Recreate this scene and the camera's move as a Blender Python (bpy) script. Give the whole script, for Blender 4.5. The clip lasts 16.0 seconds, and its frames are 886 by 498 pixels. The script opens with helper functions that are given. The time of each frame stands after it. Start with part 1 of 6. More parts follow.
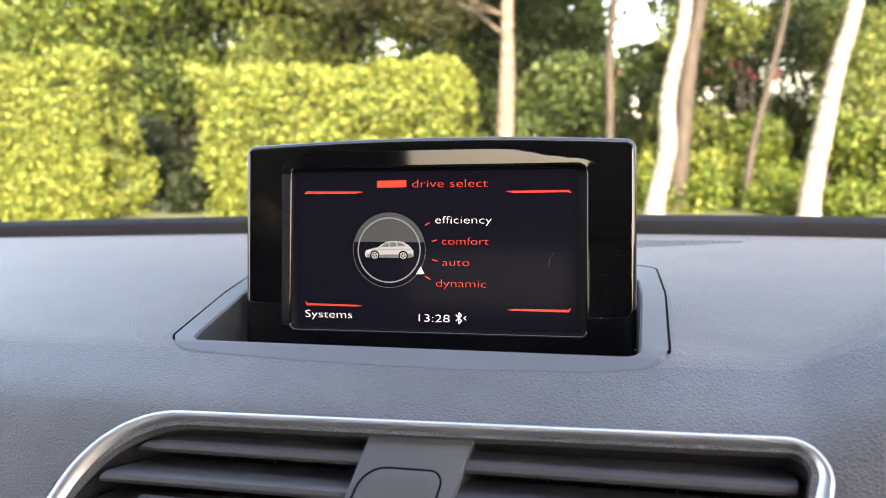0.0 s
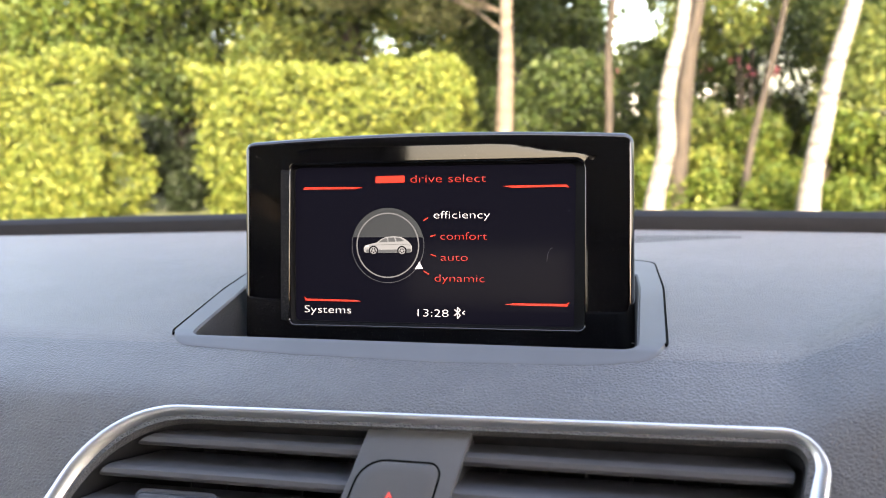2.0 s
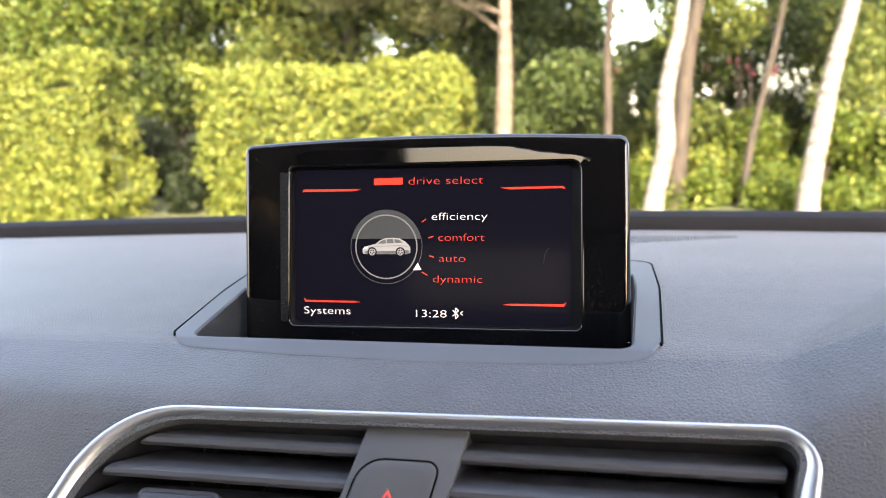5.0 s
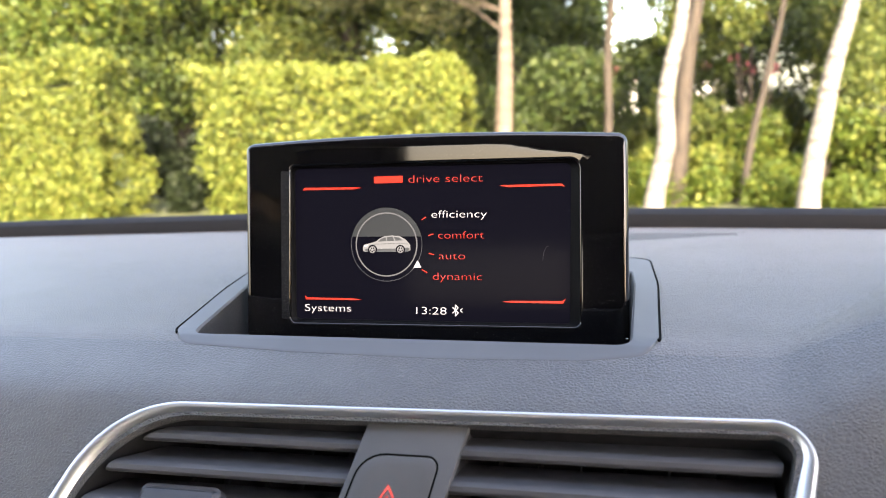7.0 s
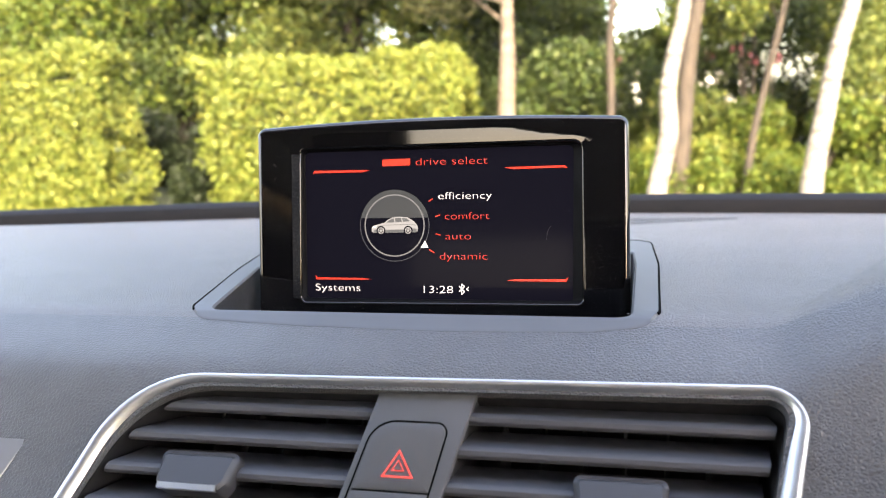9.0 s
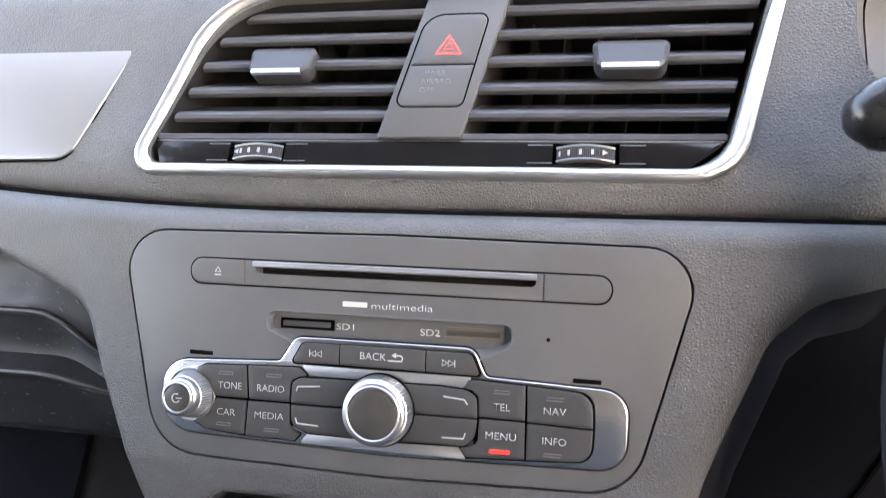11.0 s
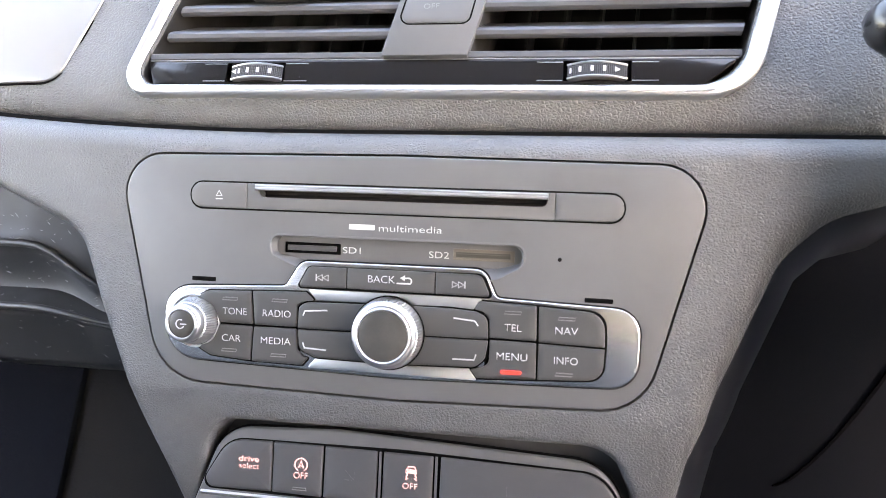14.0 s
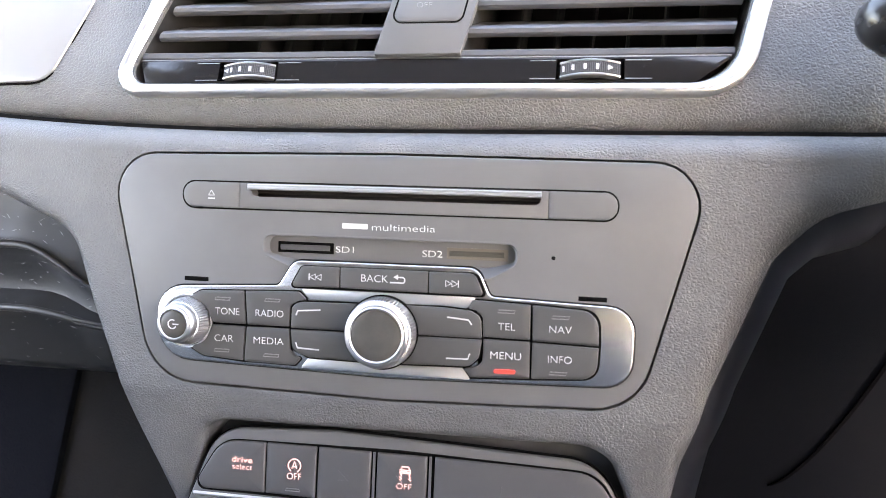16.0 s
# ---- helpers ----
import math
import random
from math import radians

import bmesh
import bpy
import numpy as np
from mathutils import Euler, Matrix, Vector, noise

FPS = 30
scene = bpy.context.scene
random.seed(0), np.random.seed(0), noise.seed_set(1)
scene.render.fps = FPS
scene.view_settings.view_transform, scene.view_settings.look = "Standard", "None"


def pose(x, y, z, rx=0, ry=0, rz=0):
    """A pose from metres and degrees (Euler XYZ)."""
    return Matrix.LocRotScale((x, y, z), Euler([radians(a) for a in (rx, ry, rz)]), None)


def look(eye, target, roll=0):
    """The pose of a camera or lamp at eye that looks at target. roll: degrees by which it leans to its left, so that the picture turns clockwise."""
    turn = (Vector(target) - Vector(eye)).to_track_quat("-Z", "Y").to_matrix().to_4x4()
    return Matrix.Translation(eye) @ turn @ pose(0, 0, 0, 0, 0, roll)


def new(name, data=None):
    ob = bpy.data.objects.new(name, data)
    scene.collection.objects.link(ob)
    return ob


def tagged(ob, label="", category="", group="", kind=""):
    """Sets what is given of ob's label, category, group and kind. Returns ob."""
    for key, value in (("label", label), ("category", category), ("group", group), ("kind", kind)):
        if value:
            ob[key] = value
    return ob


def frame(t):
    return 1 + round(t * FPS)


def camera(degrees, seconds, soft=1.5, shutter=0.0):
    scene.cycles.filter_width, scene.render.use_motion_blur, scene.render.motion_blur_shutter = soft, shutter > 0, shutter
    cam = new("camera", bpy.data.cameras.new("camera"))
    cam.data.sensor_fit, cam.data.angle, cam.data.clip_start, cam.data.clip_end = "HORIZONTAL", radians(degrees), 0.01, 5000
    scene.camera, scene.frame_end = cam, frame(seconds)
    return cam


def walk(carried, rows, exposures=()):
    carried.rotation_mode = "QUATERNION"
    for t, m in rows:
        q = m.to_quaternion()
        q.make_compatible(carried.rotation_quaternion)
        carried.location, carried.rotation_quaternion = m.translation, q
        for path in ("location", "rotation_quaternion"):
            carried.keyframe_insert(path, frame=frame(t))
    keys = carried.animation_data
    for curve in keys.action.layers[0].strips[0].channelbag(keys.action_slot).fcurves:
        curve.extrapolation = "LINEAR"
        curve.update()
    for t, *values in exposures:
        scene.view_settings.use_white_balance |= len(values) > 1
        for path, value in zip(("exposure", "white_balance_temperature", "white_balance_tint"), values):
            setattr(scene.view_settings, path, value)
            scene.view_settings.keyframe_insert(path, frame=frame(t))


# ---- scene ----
cam = camera(60.9, 16.0, 0.9, 0.25)
cam.data.dof.use_dof = True
cam.data.dof.focus_distance = 0.345
cam.data.dof.aperture_fstop = 11.5

PATH = [
    (0.0, pose(0.0840, -0.3647, 1.1178, 79.642, 1.647, 11.872)),
    (0.5, pose(0.0849, -0.3638, 1.1167, 79.735, 1.768, 11.840)),
    (1.0, pose(0.0852, -0.3646, 1.1172, 79.614, 1.748, 11.939)),
    (1.5, pose(0.0841, -0.3650, 1.1162, 79.567, 1.840, 11.841)),
    (2.0, pose(0.0848, -0.3660, 1.1165, 79.486, 1.855, 11.804)),
    (2.5, pose(0.0857, -0.3671, 1.1177, 79.350, 1.959, 11.855)),
    (3.0, pose(0.0853, -0.3674, 1.1171, 79.419, 1.971, 11.756)),
    (3.5, pose(0.0858, -0.3681, 1.1170, 79.412, 2.028, 11.868)),
    (4.0, pose(0.0858, -0.3680, 1.1175, 79.470, 2.011, 11.810)),
    (6.5, pose(0.0878, -0.3722, 1.1175, 79.549, 2.145, 11.751)),
    (7.0, pose(0.0875, -0.3718, 1.1175, 79.405, 2.209, 11.783)),
    (7.5, pose(0.0878, -0.3721, 1.1175, 79.348, 2.157, 11.813)),
    (8.2, pose(0.0871, -0.3747, 1.1182, 79.809, 2.306, 11.841)),
    (9.2, pose(0.0885, -0.3940, 1.1110, 78.300, 2.450, 12.000)),
    (10.3, pose(0.0966, -0.4701, 1.0761, 71.986, 2.929, 12.662)),
    (10.5, pose(0.0939, -0.4734, 1.0646, 69.841, 3.124, 12.597)),
    (11.0, pose(0.0841, -0.4755, 1.0439, 65.075, 3.355, 11.668)),
    (11.5, pose(0.0757, -0.4723, 1.0319, 62.583, 3.261, 10.883)),
    (12.0, pose(0.0723, -0.4747, 1.0311, 61.374, 3.221, 10.655)),
    (12.5, pose(0.0713, -0.4765, 1.0311, 61.050, 3.132, 10.360)),
    (13.0, pose(0.0713, -0.4784, 1.0316, 61.097, 3.105, 10.220)),
    (13.5, pose(0.0724, -0.4784, 1.0305, 61.336, 3.136, 10.240)),
    (14.0, pose(0.0715, -0.4786, 1.0309, 61.362, 3.003, 10.017)),
    (14.5, pose(0.0721, -0.4786, 1.0296, 61.575, 2.999, 10.002)),
    (15.0, pose(0.0714, -0.4787, 1.0301, 61.588, 2.977, 9.837)),
    (15.5, pose(0.0718, -0.4789, 1.0300, 61.537, 2.990, 9.690)),
    (16.0, pose(0.0726, -0.4784, 1.0287, 61.618, 3.021, 9.700)),
]
EXPOSURES = [(0.0, 3.82, 7900, 20), (8.2, 3.82, 7900, 20), (10.4, 4.44, 8400, 20), (11.0, 4.92, 8500, 20), (11.5, 5.48, 8550, 20), (16.0, 5.50, 8550, 20)]
walk(cam, PATH, EXPOSURES)

# ---- daylight ----
SUN_ELEVATION, SUN_HEADING = 34.0, 160.0   # degrees; heading clockwise from the car's nose
sky_world = bpy.data.worlds.new("sky")
sky_world.use_nodes = True
scene.world = sky_world
sky_tree = sky_world.node_tree
sky_tex = sky_tree.nodes.new("ShaderNodeTexSky")
sky_tex.sky_type = "NISHITA"
sky_tex.sun_disc = False
sky_tex.sun_elevation = radians(SUN_ELEVATION)
sky_tex.sun_rotation = radians(SUN_HEADING)
sky_tex.air_density, sky_tex.dust_density = 1.0, 2.7
sky_tree.links.new(sky_tex.outputs[0], sky_tree.nodes["Background"].inputs[0])
sky_tree.nodes["Background"].inputs[1].default_value = 0.15
sun_data = bpy.data.lights.new("sun", "SUN")
sun_data.energy, sun_data.angle, sun_data.color = 1.75, radians(0.6), (1.0, 0.94, 0.84)
sun = new("sun", sun_data)
sun_way = Vector((math.sin(radians(SUN_HEADING)) * math.cos(radians(SUN_ELEVATION)),
                  math.cos(radians(SUN_HEADING)) * math.cos(radians(SUN_ELEVATION)), math.sin(radians(SUN_ELEVATION))))
sun.matrix_world = look(sun_way * 30, (0, 0, 0))

# ---- materials ----
def material(name, color, rough=0.5, metal=0.0, specular=0.5):
    m = bpy.data.materials.new(name)
    m.use_nodes = True
    b = m.node_tree.nodes["Principled BSDF"]
    b.inputs["Base Color"].default_value = (*color, 1)
    b.inputs["Roughness"].default_value = rough
    b.inputs["Metallic"].default_value = metal
    b.inputs["Specular IOR Level"].default_value = specular
    return m


def node(m, kind, **values):
    n = m.node_tree.nodes.new(kind)
    for key, value in values.items():
        n.inputs[key.replace("_", " ")].default_value = value
    return n


def link(m, a, b):
    m.node_tree.links.new(a, b)


def shader(m):
    return m.node_tree.nodes["Principled BSDF"]


def place(m):
    return node(m, "ShaderNodeTexCoord").outputs["Object"]


def vary_colour(m, scale, low, high, detail=4.0, stretch=None):
    """Two colours mixed by a noise of the given scale."""
    tex = node(m, "ShaderNodeTexNoise", Scale=scale, Detail=detail, Roughness=0.6)
    coords = place(m)
    if stretch:
        mapping = node(m, "ShaderNodeMapping")
        mapping.inputs["Scale"].default_value = stretch
        link(m, coords, mapping.inputs["Vector"])
        coords = mapping.outputs[0]
    link(m, coords, tex.inputs["Vector"])
    ramp = node(m, "ShaderNodeValToRGB")
    ramp.color_ramp.elements[0].position, ramp.color_ramp.elements[1].position = 0.35, 0.68
    ramp.color_ramp.elements[0].color, ramp.color_ramp.elements[1].color = (*low, 1), (*high, 1)
    link(m, tex.outputs["Fac"], ramp.inputs["Fac"])
    link(m, ramp.outputs["Color"], shader(m).inputs["Base Color"])
    return ramp


def vary_rough(m, scale, low, high):
    tex = node(m, "ShaderNodeTexNoise", Scale=scale, Detail=5.0)
    link(m, place(m), tex.inputs["Vector"])
    span = node(m, "ShaderNodeMapRange")
    span.inputs["From Min"].default_value, span.inputs["From Max"].default_value = 0.3, 0.7
    span.inputs["To Min"].default_value, span.inputs["To Max"].default_value = low, high
    link(m, tex.outputs["Fac"], span.inputs["Value"])
    link(m, span.outputs[0], shader(m).inputs["Roughness"])


def bump_noise(m, scale, strength, distance=0.0005, detail=3.0):
    tex = node(m, "ShaderNodeTexNoise", Scale=scale, Detail=detail)
    link(m, place(m), tex.inputs["Vector"])
    bump = node(m, "ShaderNodeBump", Strength=strength, Distance=distance)
    link(m, tex.outputs["Fac"], bump.inputs["Height"])
    link(m, bump.outputs[0], shader(m).inputs["Normal"])
    return bump


def leather_grain(m, scale, strength, distance):
    """Soft pebbled cells, wider than high, with fine creases between them."""
    warp = node(m, "ShaderNodeTexNoise", Scale=scale * 0.5, Detail=1.0)
    coords = place(m)
    link(m, coords, warp.inputs["Vector"])
    add = node(m, "ShaderNodeMixRGB")
    add.blend_type = "LINEAR_LIGHT"
    add.inputs[0].default_value = 0.0006
    link(m, coords, add.inputs[1])
    link(m, warp.outputs["Color"], add.inputs[2])
    mapping = node(m, "ShaderNodeMapping")
    mapping.inputs["Scale"].default_value = (0.8, 1.0, 1.0)
    link(m, add.outputs[0], mapping.inputs["Vector"])
    cells = node(m, "ShaderNodeTexVoronoi", Scale=scale)
    cells.feature = "DISTANCE_TO_EDGE"
    link(m, mapping.outputs[0], cells.inputs["Vector"])
    height = node(m, "ShaderNodeMapRange")
    height.interpolation_type = "SMOOTHSTEP"
    height.inputs["From Max"].default_value = 0.30
    link(m, cells.outputs["Distance"], height.inputs["Value"])
    bump = node(m, "ShaderNodeBump", Strength=strength, Distance=distance)
    link(m, height.outputs[0], bump.inputs["Height"])
    link(m, bump.outputs[0], shader(m).inputs["Normal"])


def emitting(name, color, strength):
    m = material(name, (0.02, 0.02, 0.02), 0.3)
    shader(m).inputs["Emission Color"].default_value = (*color, 1)
    shader(m).inputs["Emission Strength"].default_value = strength
    return m


M_PAD = material("grained_soft_plastic", (0.060, 0.060, 0.064), 0.46, 0.0, 0.45)
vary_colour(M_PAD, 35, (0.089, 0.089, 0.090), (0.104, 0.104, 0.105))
leather_grain(M_PAD, 760, 0.9, 0.0003)
# lighter, warmer copy of the pad plastic: skylight is put into the colour
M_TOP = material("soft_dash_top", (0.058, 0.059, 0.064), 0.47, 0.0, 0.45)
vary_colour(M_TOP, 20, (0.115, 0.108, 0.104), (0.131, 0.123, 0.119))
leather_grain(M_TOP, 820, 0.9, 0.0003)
M_CONSOLE = material("grained_hard_plastic", (0.058, 0.058, 0.060), 0.48)
vary_colour(M_CONSOLE, 30, (0.082, 0.083, 0.085), (0.097, 0.098, 0.100))
leather_grain(M_CONSOLE, 820, 0.75, 0.00019)
M_SMOOTH = material("smooth_dark_plastic", (0.066, 0.066, 0.069), 0.5)
vary_colour(M_SMOOTH, 25, (0.074, 0.074, 0.076), (0.084, 0.084, 0.086))
bump_noise(M_SMOOTH, 2500, 0.12, 0.0001)
M_PANEL = material("matt_panel_plastic", (0.075, 0.075, 0.076), 0.46)
vary_colour(M_PANEL, 22, (0.088, 0.088, 0.090), (0.102, 0.102, 0.104))
bump_noise(M_PANEL, 3000, 0.08, 0.0001)
M_BUTTON = material("button_rubber_paint", (0.050, 0.050, 0.050), 0.42)
vary_rough(M_BUTTON, 180, 0.36, 0.5)
M_SWITCH = material("switch_plastic", (0.053, 0.053, 0.055), 0.42)
vary_rough(M_SWITCH, 150, 0.36, 0.48)
M_SLAT = material("slat_plastic", (0.066, 0.067, 0.073), 0.42)
vary_rough(M_SLAT, 120, 0.36, 0.52)
bump_noise(M_SLAT, 2200, 0.08, 0.0001)
M_VANE = material("vane_plastic", (0.030, 0.030, 0.032), 0.5)
vary_rough(M_VANE, 120, 0.44, 0.6)
M_TAB = material("tab_plastic", (0.034, 0.034, 0.037), 0.45)
vary_rough(M_TAB, 150, 0.4, 0.5)
M_GAP = material("dark_gap", (0.002, 0.002, 0.002), 0.9, 0.0, 0.06)
M_SLOT = material("slot_felt", (0.016, 0.014, 0.014), 0.9, 0.0, 0.1)
M_CAVITY = material("duct_plastic", (0.012, 0.012, 0.013), 0.6)
vary_rough(M_CAVITY, 90, 0.5, 0.7)
M_GLOSS = material("piano_black", (0.003, 0.003, 0.0035), 0.07, 0.0, 0.6)
vary_rough(M_GLOSS, 700, 0.045, 0.06)
speck = vary_colour(M_GLOSS, 1300, (0.003, 0.003, 0.0035), (0.07, 0.07, 0.07), 5.0)
speck.color_ramp.elements[0].position, speck.color_ramp.elements[1].position = 0.645, 0.71
M_STALK = material("stalk_plastic", (0.012, 0.0125, 0.014), 0.28)
vary_rough(M_STALK, 120, 0.24, 0.36)
M_LCD = material("display_glass", (0.004, 0.004, 0.005), 0.09)
shader(M_LCD).inputs["Specular IOR Level"].default_value = 0.02
shader(M_LCD).inputs["Emission Color"].default_value = (0.26, 0.26, 0.62, 1)
shader(M_LCD).inputs["Emission Strength"].default_value = 0.0014
M_GASKET = material("dull_black_plastic", (0.003, 0.003, 0.0035), 0.5, 0.0, 0.08)
vary_rough(M_GASKET, 300, 0.42, 0.6)
M_DUSTY = material("dusty_black", (0.01, 0.01, 0.01), 0.7, 0.0, 0.2)
dusty_ramp = vary_colour(M_DUSTY, 1500, (0.003, 0.003, 0.004), (0.045, 0.045, 0.045), 6.0)
dusty_ramp.color_ramp.elements[0].position, dusty_ramp.color_ramp.elements[1].position = 0.50, 0.66
M_STRIP = material("gloss_strip_plastic", (0.006, 0.006, 0.007), 0.14, 0.0, 0.4)
vary_rough(M_STRIP, 500, 0.1, 0.22)
speck = vary_colour(M_STRIP, 1100, (0.006, 0.006, 0.007), (0.09, 0.09, 0.09), 5.0)
speck.color_ramp.elements[0].position, speck.color_ramp.elements[1].position = 0.665, 0.73
M_CHROME = material("satin_chrome", (0.66, 0.66, 0.66), 0.4, 1.0)
vary_rough(M_CHROME, 80, 0.38, 0.44)
M_SILVER = material("silver_paint", (0.31, 0.31, 0.31), 0.36, 0.55)
bump_noise(M_SILVER, 4000, 0.05, 0.0001)
M_KNURL = material("knurled_aluminium", (0.50, 0.50, 0.51), 0.38, 1.0)
M_KNOB = material("satin_knob_metal", (0.62, 0.62, 0.625), 0.38, 1.0)
vary_rough(M_KNOB, 150, 0.34, 0.42)
M_TEXT = material("white_print", (0.50, 0.50, 0.50), 0.5)
M_RIM = material("grey_metal", (0.52, 0.52, 0.52), 0.36, 1.0)
M_TEXT_DIM = material("grey_print", (0.14, 0.14, 0.14), 0.5)
M_PINK = emitting("lit_pink_print", (1.0, 0.60, 0.68), 0.055)
M_RED = emitting("lit_red", (1.0, 0.052, 0.022), 0.100)
M_HAZARD = emitting("lit_hazard", (1.0, 0.10, 0.09), 0.10)
M_LED = emitting("lit_led", (1.0, 0.05, 0.04), 0.055)
M_WHITE = emitting("lit_white", (0.95, 0.97, 1.0), 0.15)
M_GREY_LIT = emitting("lit_grey", (0.7, 0.74, 0.78), 0.036)
M_CARPIC = emitting("lit_car_body", (0.72, 0.76, 0.78), 0.062)
M_CARWIN = emitting("lit_car_glass", (0.72, 0.8, 0.85), 0.016)
M_DIAL = emitting("lit_dial", (0.5, 0.60, 0.66), 0.0085)
M_HOLLOW = emitting("lit_dial_rim", (0.5, 0.55, 0.65), 0.02)
M_SDBRASS = material("dusty_card_slot", (0.105, 0.090, 0.072), 0.5)
M_DARKCLOTH = material("dark_carpet", (0.007, 0.008, 0.012), 0.95, 0.0, 0.2)
bump_noise(M_DARKCLOTH, 900, 0.6, 0.001)
M_GLOVE = material("scuffed_dark_plastic", (0.022, 0.023, 0.024), 0.36, 0.0, 0.45)
vary_rough(M_GLOVE, 60, 0.28, 0.55)
bump_noise(M_GLOVE, 1400, 0.15, 0.0002)
M_KNEE = material("knee_panel_plastic", (0.008, 0.009, 0.012), 0.6, 0.0, 0.15)
bump_noise(M_KNEE, 1500, 0.2, 0.0002)
M_LEATHER = material("black_leather", (0.020, 0.021, 0.024), 0.42)
leather_grain(M_LEATHER, 700, 0.3, 0.0002)
M_HEADLINER = material("headliner_cloth", (0.62, 0.61, 0.59), 0.9)
vary_colour(M_HEADLINER, 60, (0.58, 0.57, 0.55), (0.66, 0.65, 0.63))
M_DOOR = material("door_card", (0.10, 0.10, 0.10), 0.6)
vary_colour(M_DOOR, 30, (0.028, 0.029, 0.032), (0.036, 0.037, 0.040))


def pane_glass(name, tint):
    m = bpy.data.materials.new(name)
    m.use_nodes = True
    m.node_tree.nodes.remove(m.node_tree.nodes["Principled BSDF"])
    clear = m.node_tree.nodes.new("ShaderNodeBsdfTransparent")
    clear.inputs[0].default_value = (*tint, 1)
    gloss = m.node_tree.nodes.new("ShaderNodeBsdfGlossy")
    gloss.inputs["Roughness"].default_value = 0.02
    glaze = m.node_tree.nodes.new("ShaderNodeFresnel")
    glaze.inputs["IOR"].default_value = 1.25
    blend = m.node_tree.nodes.new("ShaderNodeMixShader")
    link(m, glaze.outputs[0], blend.inputs[0])
    link(m, clear.outputs[0], blend.inputs[1])
    link(m, gloss.outputs[0], blend.inputs[2])
    link(m, blend.outputs[0], m.node_tree.nodes["Material Output"].inputs[0])
    return m


M_GLASS = pane_glass("window_glass", (0.93, 0.96, 0.93))
M_TINTED = pane_glass("privacy_glass", (0.34, 0.35, 0.36))
M_SMOKED = pane_glass("rear_glass", (0.62, 0.64, 0.66))


def foliage(name, dark, light, warm):
    """Leaves: colour by leaf, some light passing through."""
    m = material(name, dark, 0.55, 0.0, 0.22)
    info = node(m, "ShaderNodeNewGeometry")
    ramp = node(m, "ShaderNodeValToRGB")
    e = ramp.color_ramp.elements
    e[0].color, e[1].color = (*dark, 1), (*warm, 1)
    mid = e.new(0.55)
    mid.color = (*light, 1)
    link(m, info.outputs["Random Per Island"], ramp.inputs["Fac"])
    link(m, ramp.outputs["Color"], shader(m).inputs["Base Color"])
    out = m.node_tree.nodes["Material Output"]
    back = node(m, "ShaderNodeBsdfTranslucent")
    mix = node(m, "ShaderNodeMixShader")
    mix.inputs[0].default_value = 0.3
    link(m, ramp.outputs["Color"], back.inputs["Color"])
    link(m, shader(m).outputs[0], mix.inputs[1])
    link(m, back.outputs[0], mix.inputs[2])
    link(m, mix.outputs[0], out.inputs["Surface"])
    return m


M_HEDGE = foliage("hedge_leaves", (0.038, 0.062, 0.010), (0.115, 0.145, 0.026), (0.195, 0.20, 0.045))
# dark green filler: the shade between the leaves is put into the colour
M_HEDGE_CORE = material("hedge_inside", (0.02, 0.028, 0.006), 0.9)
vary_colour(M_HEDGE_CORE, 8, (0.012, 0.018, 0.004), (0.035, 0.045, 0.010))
M_DARK_LEAF = foliage("dark_tree_leaves", (0.034, 0.054, 0.012), (0.074, 0.100, 0.022), (0.15, 0.16, 0.04))
# darker copy of the leaf greens: shade under the trees is in the colour
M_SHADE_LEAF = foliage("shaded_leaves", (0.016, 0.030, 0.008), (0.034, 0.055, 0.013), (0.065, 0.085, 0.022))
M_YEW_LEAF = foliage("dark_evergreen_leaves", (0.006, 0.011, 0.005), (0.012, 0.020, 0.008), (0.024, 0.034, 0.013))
M_GREY_LEAF = foliage("willow_leaves", (0.045, 0.055, 0.022), (0.08, 0.088, 0.037), (0.12, 0.115, 0.055))
M_BIRCH_LEAF = foliage("birch_leaves", (0.028, 0.052, 0.008), (0.066, 0.100, 0.015), (0.130, 0.142, 0.026))
M_RED_LEAF = foliage("red_leaves", (0.16, 0.035, 0.045), (0.26, 0.08, 0.09), (0.34, 0.16, 0.17))
M_BIRCH = material("birch_bark", (0.6, 0.57, 0.52), 0.7)
vary_colour(M_BIRCH, 7, (0.06, 0.048, 0.036), (0.215, 0.20, 0.175), 6.0, (0.6, 0.6, 3.5))
bump_noise(M_BIRCH, 40, 0.4, 0.01)
M_BARK = material("brown_bark", (0.20, 0.13, 0.08), 0.85)
vary_colour(M_BARK, 14, (0.016, 0.012, 0.008), (0.045, 0.033, 0.023), 6.0, (1, 1, 0.3))
bump_noise(M_BARK, 45, 0.7, 0.015)
M_PALE_BARK = material("pale_bark", (0.40, 0.31, 0.22), 0.8)
vary_colour(M_PALE_BARK, 9, (0.05, 0.037, 0.027), (0.125, 0.097, 0.070), 6.0, (0.7, 0.7, 2.0))
bump_noise(M_PALE_BARK, 45, 0.5, 0.01)
M_GRASS = material("grass_ground", (0.07, 0.09, 0.02), 0.9)
vary_colour(M_GRASS, 1.3, (0.028, 0.038, 0.010), (0.07, 0.078, 0.020), 8.0)
bump_noise(M_GRASS, 25, 0.8, 0.05, 6.0)
M_HOUSE = material("pale_render_wall", (0.72, 0.70, 0.67), 0.8)
vary_colour(M_HOUSE, 1.5, (0.66, 0.64, 0.61), (0.76, 0.74, 0.71))
M_ROOF = material("red_roof_tiles", (0.30, 0.07, 0.06), 0.8)
vary_colour(M_ROOF, 3, (0.22, 0.05, 0.045), (0.36, 0.09, 0.075))
M_PANE = material("dark_house_glass", (0.03, 0.035, 0.04), 0.08)

